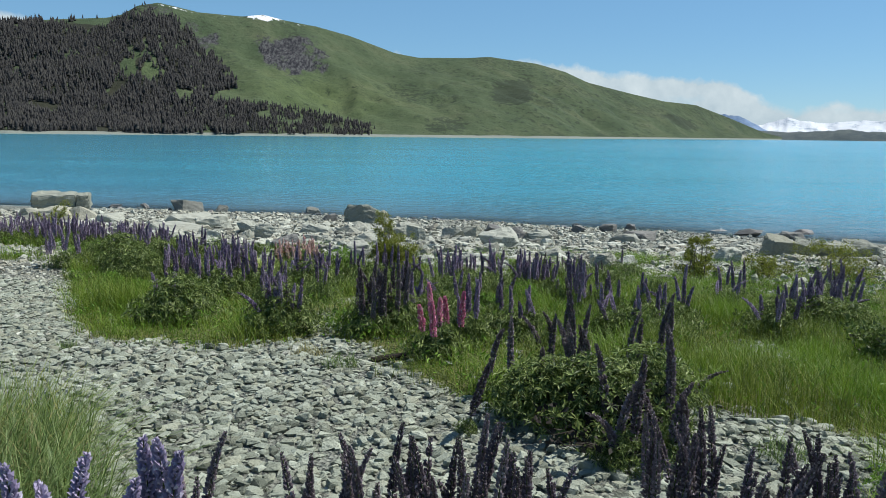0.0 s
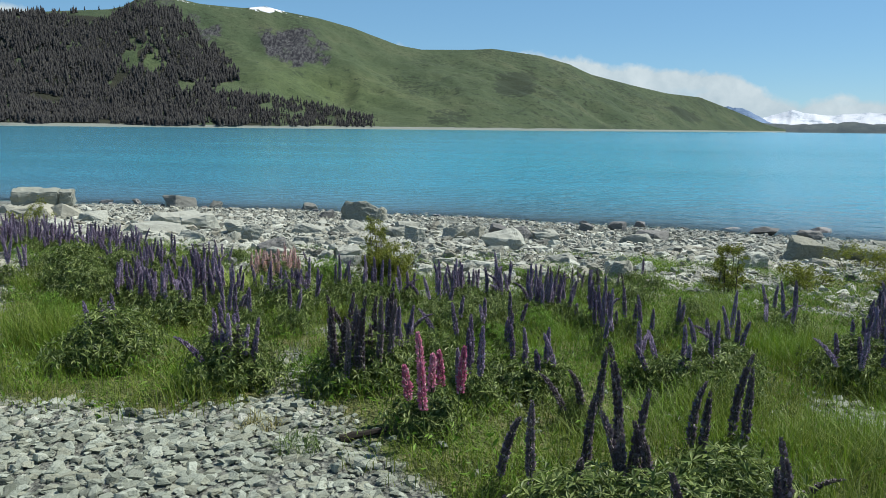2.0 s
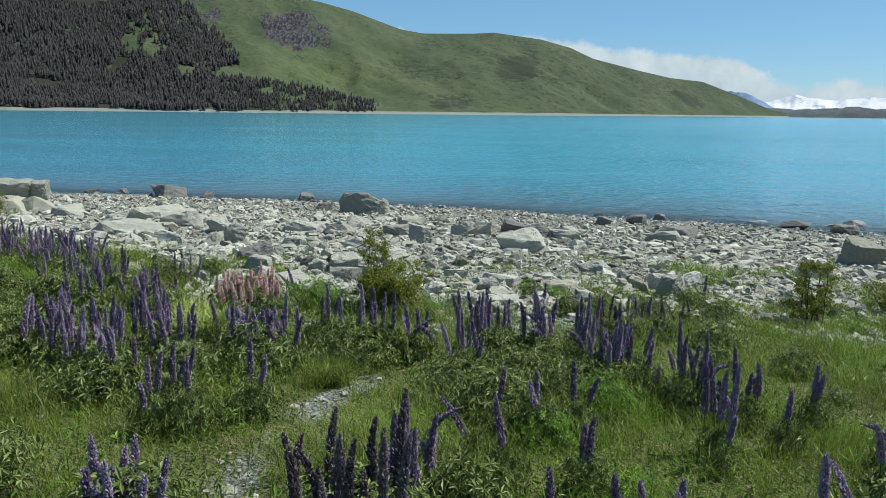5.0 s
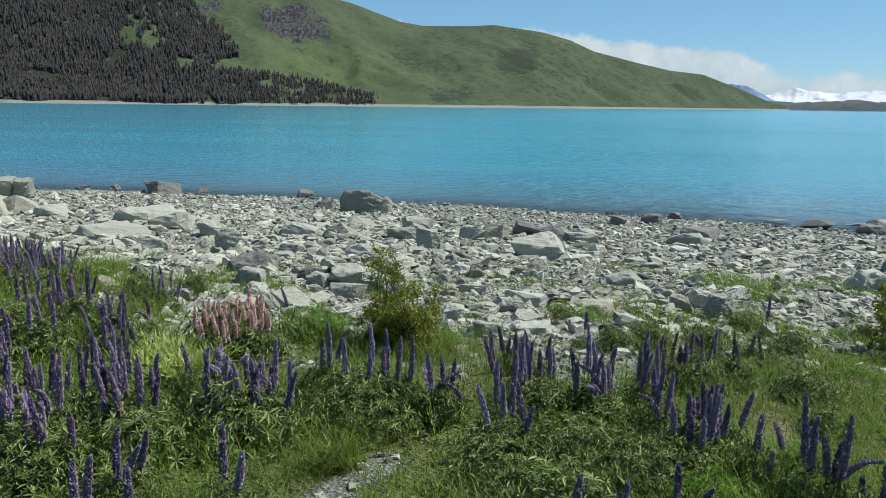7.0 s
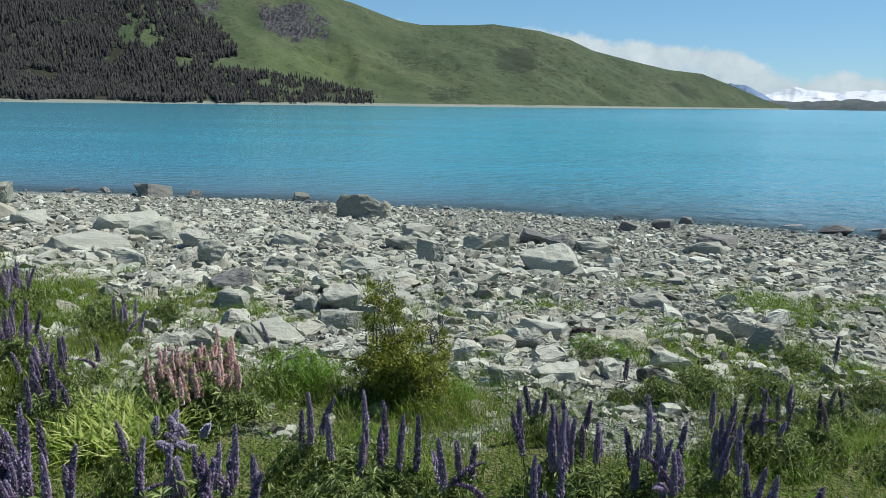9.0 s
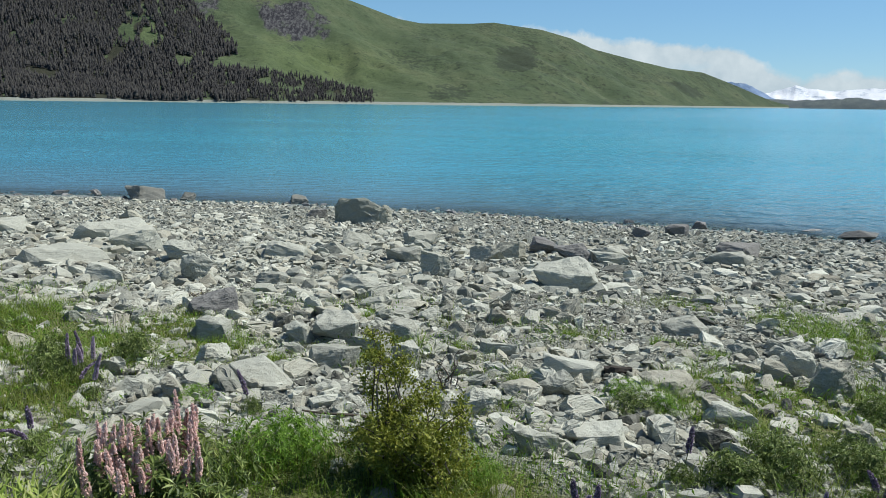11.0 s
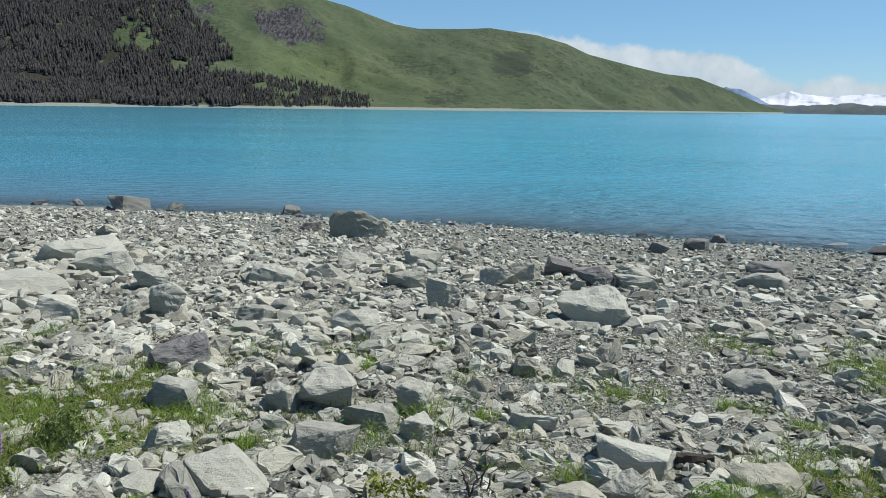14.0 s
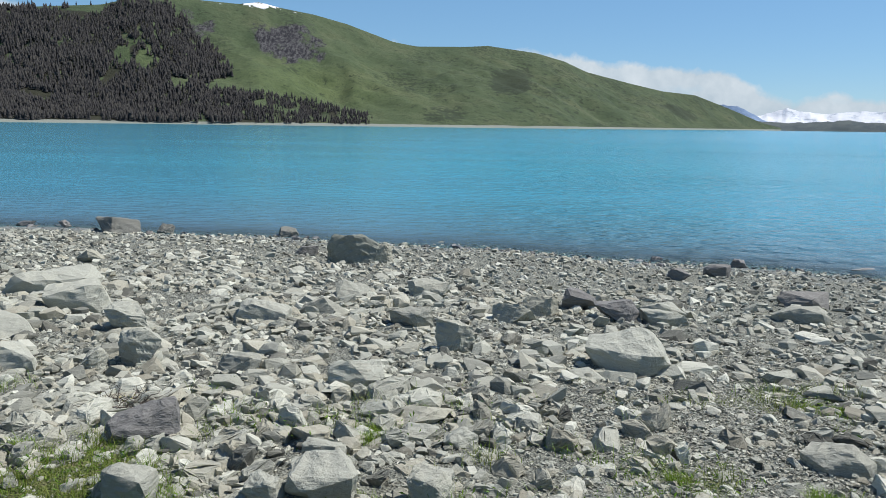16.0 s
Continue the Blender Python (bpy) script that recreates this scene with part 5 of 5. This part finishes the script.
for x, y, k in [(2.3, 13.5, 0.85), (2.75, 13.8, 0.9), (3.3, 13.4, 0.85), (3.4, 14.8, 0.8), (2.3, 15.2, 0.8), (1.7, 15.1, 0.8), (3.0, 15.3, 0.75), (4.2, 15.5, 0.8), (3.0, 12.4, 0.8), (3.8, 12.3, 0.8)]:
    leafy_plant(x, y, FOLIAGE[int(rng.integers(5))], k, k * rng.uniform(0.9, 1.1))
for x, y, k in [(-2.1, 15.2, 1), (-1.95, 15.35, 0.85), (-0.35, 15, 0.7), (1.1, 8.9, 0.8), (0.7, 9.9, 0.8), (1.4, 17.3, 0.7), (1.75, 17, 0.6), (2, 12.4, 0.7), (-1.1, 8.3, 0.6), (1.3, 10.6, 0.8), (-4.6, 10.9, 0.8), (-5.2, 11.4, 0.8), (-1.25, 3.05, 0.45), (-0.6, 2.9, 0.35), (-1.6, 3.15, 0.4), (2.7, 3.9, 0.6), (-7, 15, 0.8), (-8.6, 17.9, 0.7), (-9.6, 18.1, 0.7)]:
    leafy_plant(x, y, BRIGHT_FOLIAGE[int(rng.integers(2))], k, k * rng.uniform(0.9, 1.2), True)

bare_spots = [(-3.2, 13.7), (-3.6, 13.9), (-3.0, 13.6), (-1.28, 9.3), (-1.4, 10.1), (-1.25, 8.6), (-1.15, 10.9), (-0.9, 11.6), (-2.35, 8.4), (-2.3, 7.9), (-2.1, 9.1), (-4.2, 8.9), (-4.3, 9.6), (-3.9, 8.3), (-1.1, 8.0), (2.5, 6.6), (3.2, 6.0), (2.9, 7.0), (3.6, 6.7), (4.2, 6.0), (4.3, 7.3), (3.4, 8.4)]
placed = bare_spots + [(o.location.x, o.location.y) for o in bpy.data.objects if o.name.startswith(("lupin", "leafy_plant"))]
for x, y in zip(rng.uniform(-9, 8, 3000), rng.uniform(5, 18, 3000)):
    if rng.random() > float(meadow(x, y)) ** 2 or not in_view(x, y, 0.5) or min((x - u) ** 2 + (y - v) ** 2 for u, v in placed) < 0.88 ** 2:
        continue
    placed.append((x, y))
    bright_one = vnoise(x, y, 1.6, 91) + 0.5 * rng.normal() > 0.15
    k = rng.uniform(0.3, 0.6)
    leafy_plant(x, y, (BRIGHT_FOLIAGE if bright_one else FOLIAGE)[int(rng.integers(2 if bright_one else 5))], k, k * rng.uniform(0.7, 1.0), bright_one)


def shrub(x, y, h, w, count, mat, label, seed, stems=9, leaf=0.028, arch=0.0, spire=0.0):
    """A shrub: woody stems that fork, with small leaves in loose sprays along them."""
    r = np.random.default_rng(seed)
    pieces, tips = [], []
    for k in range(stems):
        a = r.uniform(0, 6.28)
        tall_one = k < stems * spire
        reach, top = (0.08 * w, h * r.uniform(0.85, 1.0)) if tall_one else (w * 0.5 * r.uniform(0.3, 1.0), h * r.uniform(0.5, 0.95) * (0.72 if spire else 1))
        u = np.linspace(0, 1, 7)[:, None]
        way = np.array([[math.cos(a), math.sin(a)]])
        xy = r.normal(size=(1, 2)) * 0.13 * w + way * reach * u ** 1.3 + 0.04 * r.normal(size=(7, 2)) * u
        z = top * (u ** 0.85) - arch * u ** 4
        p = np.concatenate([xy, z], 1)
        pieces.append(tube(p, 0.012, 0.003))
        for _ in range(5):
            i = int(r.integers(1, 7))
            d = r.normal(size=3) * np.array([1, 1, 0.6]) + np.array([0, 0, 0.35])
            q = p[i] + d / np.linalg.norm(d) * w * r.uniform(0.10, 0.36) * (1.15 - 0.12 * i)
            pieces.append(tube(np.stack([p[i], (p[i] + q) / 2 + 0.02 * r.normal(size=3), q]), 0.005, 0.002, 3))
            tips.append((p[i], q))
    root = new("shrub")
    root.matrix_basis = pose(x, y, float(ground_height(x, y)) - 0.03)
    tagged(root, label, "shrub", "shrubs on the shore")
    part("branch_work", mesh_of("branch_work", *join(*pieces), DRIFTWOOD_AND_STEM_SHADE if mat is DRIFTWOOD_AND_STEM_SHADE else TWIG), root, "woody stems coloured dark for shade" if mat is DRIFTWOOD_AND_STEM_SHADE else "grey brown woody stems")
    pick = r.integers(0, len(tips), count)
    A, B = np.array([t[0] for t in tips])[pick], np.array([t[1] for t in tips])[pick]
    u = r.random((count, 1)) ** 0.7
    P = A + (B - A) * u * 1.3 + r.normal(size=(count, 3)) * 0.035 * w
    P[:, 2] = np.maximum(P[:, 2], 0.04)
    D = r.normal(size=(count, 3)) + np.array([0, 0, 0.3])
    D /= np.linalg.norm(D, axis=1)[:, None]
    ln = leaf * r.uniform(0.6, 1.4, count)
    part("leaves", mesh_of("leaves", *leaves(P, D, ln, ln * 0.6, r.uniform(0, 6.28, count)), mat), root)
    return root


shrub(-1.08, 14.95, 1.22, 0.85, 11000, BRIAR_LEAF, "yellow green briar shrub between meadow and rocks", 700, 18, 0.028, 0.0, 0.25)
shrub(-0.80, 14.85, 0.84, 1.0, 8500, BRIAR_LEAF, "low yellow green briar shrub beside the rocks", 701, 18, 0.030)
shrub(5.75, 15.9, 1.4, 0.85, 6000, BRIAR_LEAF, "green briar shrub with an arching branch", 702, 11, 0.034, 0.3, 0.3)
shrub(8.0, 17.2, 0.6, 1.4, 3000, BRIAR_LEAF, "low spreading briar shrub in the grass", 703, 10, 0.04)
shrub(10.2, 17.6, 0.6, 1.6, 2500, BRIAR_LEAF, "low spreading briar shrub in the grass", 704, 10, 0.04)
shrub(12.5, 22.5, 0.8, 1.8, 2500, BRIAR_LEAF, "low briar shrub before the beach boulders", 705, 9, 0.05)
shrub(-14.8, 27.5, 1.1, 1.2, 2000, BRIAR_LEAF, "small yellow green shrub among pale rocks", 706, 8, 0.05)
shrub(-0.62, 17.6, 0.55, 0.5, 60, BRIAR_LEAF, "almost bare twiggy shrub among stones", 707, 6, 0.02)
# Dead stems and the deep shade under the mound, both in near-black colour.
shrub(1.25, 4.7, 0.30, 1.0, 500, DRIFTWOOD_AND_STEM_SHADE, "tangle of dead lupin stems on the shingle, shade painted in", 710, 26, 0.05)
shrub(4.6, 7.2, 0.5, 1.0, 1600, LUPIN_LEAF, "tangled dark green shrub in the grass", 708, 9, 0.05)


def blades(x, y, h, w, lean, z=None):
    """Curved, tapering grass blades rooted at x, y."""
    n = len(x)
    a = rng.uniform(0, 6.28, n)
    way = np.stack([np.cos(a), np.sin(a)], 1)
    side = np.stack([-way[:, 1], way[:, 0], np.zeros(n)], 1)
    base = np.stack([x, y, (ground_height(x, y) if z is None else z) - 0.01], 1)
    P = []
    for u in (0.0, 0.4, 0.75, 1.0):
        p = base.copy()
        p[:, :2] += way * (lean * h * u ** 2)[:, None]
        p[:, 2] += h * u * (1 - 0.35 * lean * u)
        P.append(p)
    W = (w / 2)[:, None] * side
    v = np.stack([P[0] - W, P[0] + W, P[1] - W * 0.9, P[1] + W * 0.9, P[2] - W * 0.6, P[2] + W * 0.6, P[3]], 1)
    o = np.arange(n)[:, None] * 7
    f = np.concatenate([o + np.array(t) for t in ((0, 1, 3), (0, 3, 2), (2, 3, 5), (2, 5, 4), (4, 5, 6))])
    return v.reshape(-1, 3), f


def grow(name, n, box, density, h0, h1, w0, w1, lean, mat, label, tuft=0.0):
    x, y = rng.uniform(box[0], box[1], n), rng.uniform(box[2], box[3], n)
    k = (rng.random(n) < np.clip(density(x, y), 0, 1)) & in_view(x, y, 0.8)
    x, y = x[k], y[k]
    if tuft:
        x, y = np.repeat(x, 9), np.repeat(y, 9)
        x, y = x + rng.normal(0, tuft, len(x)), y + rng.normal(0, tuft, len(x))
    big_ = 0.50 + 0.75 * smooth01(vnoise(x, y, 0.9, 51) + 0.5 * vnoise(x, y, 0.3, 52), -0.6, 0.8)
    h = rng.uniform(h0, h1, len(x)) * big_
    return tagged(new(name, mesh_of(name, *blades(x, y, h, rng.uniform(w0, w1, len(x)), np.abs(rng.normal(lean, 0.25, len(x)))), mat)), label, "grass", kind="stuff")


def patchy(seed, lo, hi, scale=1.4):
    return lambda x, y: meadow(x, y) * smooth01(vnoise(x, y, scale, seed) + 0.35 * vnoise(x, y, 0.5, seed + 1), lo, hi)


grow("meadow_grass", 230000, (-7, 6.5, 4.0, 18.5), lambda x, y: meadow(x, y) * (0.30 + 0.70 * smooth01(vnoise(x, y, 0.8, 61), -0.4, 0.5)), 0.10, 0.40, 0.003, 0.006, 0.65, GRASS, "green meadow grass between the lupins")
grow("side_grass", 26000, (-18, -6.5, 9.5, 28), lambda x, y: meadow(x, y), 0.16, 0.36, 0.008, 0.014, 0.5, GRASS, "green grass around the lupins on the bank")
grow("bank_grass", 80000, (2.8, 16, 4.0, 24), lambda x, y: meadow(x, y) * (0.3 + 0.7 * smooth01(vnoise(x, y, 1.1, 63), -0.5, 0.4)), 0.10, 0.27, 0.003, 0.006, 0.6, GRASS, "tall green grass on the bank")
grow("tall_grass", 26000, (-6.5, -1.8, 8.2, 12.5), lambda x, y: meadow(x, y) * np.clip(np.exp(-((x + 4.3) / 0.7) ** 2 - ((y - 9.6) / 0.9) ** 2) + np.exp(-((x + 2.3) / 0.35) ** 2 - ((y - 8.5) / 0.7) ** 2), 0, 1), 0.24, 0.52, 0.003, 0.006, 0.5, GRASS, "tall green grass beside the shingle bank")
grow("deep_grass", 30000, (2.0, 6.5, 5.0, 10.5), lambda x, y: meadow(x, y) * (0.35 + 0.65 * smooth01(vnoise(x, y, 0.7, 64), -0.3, 0.4)), 0.18, 0.42, 0.003, 0.006, 0.4, GRASS, "deep yellow green grass on the bank")
grow("straw_grass", 18000, (-8, 9, 3.5, 20), patchy(71, -0.2, 0.6), 0.10, 0.26, 0.002, 0.0035, 0.4, DRY_GRASS, "dry straw coloured grass stems in the meadow")
grow("edge_grass", 6500, (-7, 5, 4.0, 13), lambda x, y: np.clip(4 * meadow(x, y) * (1 - meadow(x, y)), 0, 1) * smooth01(vnoise(x, y, 0.9, 75), -0.2, 0.5), 0.05, 0.15, 0.003, 0.006, 0.9, DRY_GRASS, "sparse tufts along the edge of the shingle", 0.05)
grow("rock_grass", 14000, (-9, 9, 14, 26), lambda x, y: moss(x, y), 0.10, 0.30, 0.004, 0.008, 0.8, GRASS, "short green tufts between beach rocks", 0.09)


def tussock(x, y, n, r, h, mat, label, blade=0.005):
    a, q = rng.uniform(0, 6.28, n), r * np.sqrt(rng.random(n))
    bx, by = q * np.cos(a), q * np.sin(a)
    v, f = blades(bx, by, rng.uniform(0.5, 1.0, n) * h, blade * rng.uniform(0.6, 1.4, n), np.abs(rng.normal(0.7, 0.35, n)), np.zeros(n))
    ob = new("grass_tussock", mesh_of("grass_tussock", v, f, mat))
    ob.matrix_basis = pose(x, y, float(ground_height(x, y)))
    return tagged(ob, label, "grass tussock", "grass tussocks")


for x, y, n, r, h, mat, label in [(-2.35, 3.9, 1300, 0.42, 0.75, TUSSOCK, "tall wispy green grass tussock on shingle"), (-2.2, 3.7, 220, 0.4, 0.7, DRY_GRASS, "tall wispy dry grass tussock on shingle"), (-1.9, 3.4, 900, 0.36, 0.62, TUSSOCK, "tall wispy green grass tussock on shingle"), (-2.6, 4.6, 500, 0.3, 0.6, GRASS, "tall wispy green grass tussock on shingle"), (-0.62, 2.8, 200, 0.22, 0.45, GRASS, "small green grass tussock on shingle"), (-0.80, 2.95, 110, 0.2, 0.5, TUSSOCK, "thin grass stems on shingle"), (-1.28, 2.9, 180, 0.16, 0.45, GRASS, "small green grass tussock on shingle"), (-1.65, 3.0, 160, 0.16, 0.42, GRASS, "small green grass tussock on shingle"), (-0.85, 6.55, 160, 0.16, 0.18, TUSSOCK, "short grass tuft on shingle"), (-1.2, 6.9, 120, 0.16, 0.16, DRY_GRASS, "short dry grass tuft on shingle"), (-3.65, 7.05, 90, 0.1, 0.16, TUSSOCK, "short grass tuft on shingle"), (-2.0, 7.2, 90, 0.2, 0.12, DRY_GRASS, "short dry grass tuft on shingle"), (2.3, 4.5, 120, 0.18, 0.24, TUSSOCK, "short grass tuft on shingle"), (-1.2, 11.45, 420, 0.15, 0.34, GRASS, "bright green grass tussock in the meadow"), (-3.2, 13.7, 800, 0.42, 0.42, PALE_LEAF, "pale yellow green strap leaved tussock"), (-3.6, 13.85, 700, 0.42, 0.40, PALE_LEAF, "pale yellow green strap leaved tussock"), (2.4, 3.4, 260, 0.25, 0.4, GRASS, "green grass tussock at the shingle edge"), (3.0, 4.2, 400, 0.3, 0.45, GRASS, "green grass tussock at the shingle edge")]:
    tuft = tussock(x, y, n, r, h, mat, label, 0.026 if mat is PALE_LEAF else 0.005)
    if h > 0.55:
        tuft.matrix_basis = tuft.matrix_basis @ Matrix(((1, 0, 0.5, 0), (0, 1, 0, 0), (0, 0, 0.95, 0), (0, 0, 0, 1)))
for x, y, h in [(-1.95, 21.6, 0.16), (-2.05, 21.9, 0.12), (3.0, 24.6, 0.1), (4.7, 23.4, 0.12), (5.6, 23.6, 0.12), (-5.8, 21.0, 0.14), (1.4, 20.6, 0.14), (2.7, 20.2, 0.16), (-0.4, 19.6, 0.14), (3.3, 19.5, 0.16), (0.3, 17.9, 0.2), (1.8, 17.6, 0.22), (-3.6, 19.2, 0.16), (-2.9, 18.6, 0.14)]:
    tussock(x, y, 220, 0.16, h * 1.3, GRASS, "small green grass tuft among beach stones")

def driftwood(x, y, length, r0, turn, mat, label, category, rise=0.06):
    """A weathered stick with a slight bend and knots, lying on the ground."""
    u = np.linspace(-0.5, 0.5, 9)
    path = np.stack([u * length, 0.06 * length * np.sin(4 * u), r0 * 0.8 + rise * (u + 0.5) * length], 1)
    v, f = tube(path, r0, r0 * 0.55, 7)
    v = v + 0.25 * r0 * np.stack([vnoise(v[:, 0], v[:, 1], 0.05, 95), vnoise(v[:, 0], v[:, 2], 0.05, 96), vnoise(v[:, 1], v[:, 0], 0.05, 97)], 1)
    ob = new(category.replace(" ", "_"), mesh_of("driftwood", v, f, mat))
    ob.matrix_basis = pose(x, y, float(ground_height(x, y)), 0, 0, turn)
    return tagged(ob, label, category)


driftwood(-0.42, 6.75, 0.34, 0.034, 15, DRIFTWOOD_AND_STEM_SHADE, "weathered brown driftwood log on the shingle", "driftwood log")
driftwood(1.6, 18.35, 0.34, 0.075, -20, DRIFTWOOD_AND_STEM_SHADE, "dark weathered driftwood stump among beach rocks", "driftwood stump", 0.1)
# Thin twig-coloured tube laid along the dark streak beside the briar shrub.
driftwood(-1.72, 16.4, 0.75, 0.018, 175, TWIG, "thin twig coloured strip beside the briar shrub", "fallen branch", 0.12)
shrub(-5.4, 22.6, 0.22, 0.9, 40, DRY_GRASS, "heap of dry twigs caught between beach rocks", 709, 16, 0.03)

ox_, oy_ = rng.uniform(-16, 14, 6000), rng.uniform(-7, 14, 6000)
keep = (~in_view(ox_, oy_, 1.4) | (oy_ < 1.3)) & (rng.random(6000) < np.clip(1 - meadow(ox_, oy_), 0, 1))
tagged(new("bank_stones", mesh_of("bank_stones", *strew(ox_[keep], oy_[keep], 0.10 + 0.15 * rng.random(int(keep.sum())), CHIPS, 0.2), STONE)), "flat grey stones along the rest of the bank", "stones", kind="stuff")
ox_, oy_ = rng.uniform(-24, 24, 30000), rng.uniform(4, 26, 30000)
keep = ~in_view(ox_, oy_, 0.7) & (rng.random(30000) < meadow(ox_, oy_))
ox_, oy_ = ox_[keep], oy_[keep]
tagged(new("outer_grass", mesh_of("outer_grass", *blades(ox_, oy_, rng.uniform(0.2, 0.45, len(ox_)), rng.uniform(0.012, 0.022, len(ox_)), np.abs(rng.normal(0.5, 0.25, len(ox_)))), GRASS)), "green grass along the rest of the bank", "grass", kind="stuff")

# herbs close to the ground
hx_, hy_ = sample(170000, -14, 12, 4.5, 24, lambda x, y: np.clip(0.9 * meadow(x, y) + 0.5 * moss(x, y), 0, 1) * (0.25 + 0.75 * smooth01(vnoise(x, y, 0.8, 81), -0.3, 0.4)))
hn = len(hx_)
hd = rng.normal(size=(hn, 3)) + np.array([0, 0, 0.7])
hd /= np.linalg.norm(hd, axis=1)[:, None]
hp = np.stack([hx_, hy_, ground_height(hx_, hy_) + 0.20 * rng.random(hn) ** 1.4], 1)
hl = rng.uniform(0.03, 0.085, hn)
tagged(new("herbs", mesh_of("herbs", *leaves(hp, hd, hl, hl * 0.28, rng.uniform(0, 6.28, hn)), BRIGHT_LEAF)), "low green herbs covering the meadow floor", "herbs", kind="stuff")

# ---- the shingle stones nearest the path, each a piece of the ground ----
STONE_MESHES = [mesh_of("stone", v, f, STONE) for v, f in SHINGLE]
for i in pick:
    s = float(fs[i])
    part("stone", STONE_MESHES[int(rng.integers(len(STONE_MESHES)))], ground, "", pose(fx_[i], fy_[i], float(ground_height(fx_[i], fy_[i])), rng.normal(0, 10), rng.normal(0, 10), rng.uniform(0, 360)) @ Matrix.Diagonal((s, s * rng.uniform(0.85, 1.2), s, 1)))
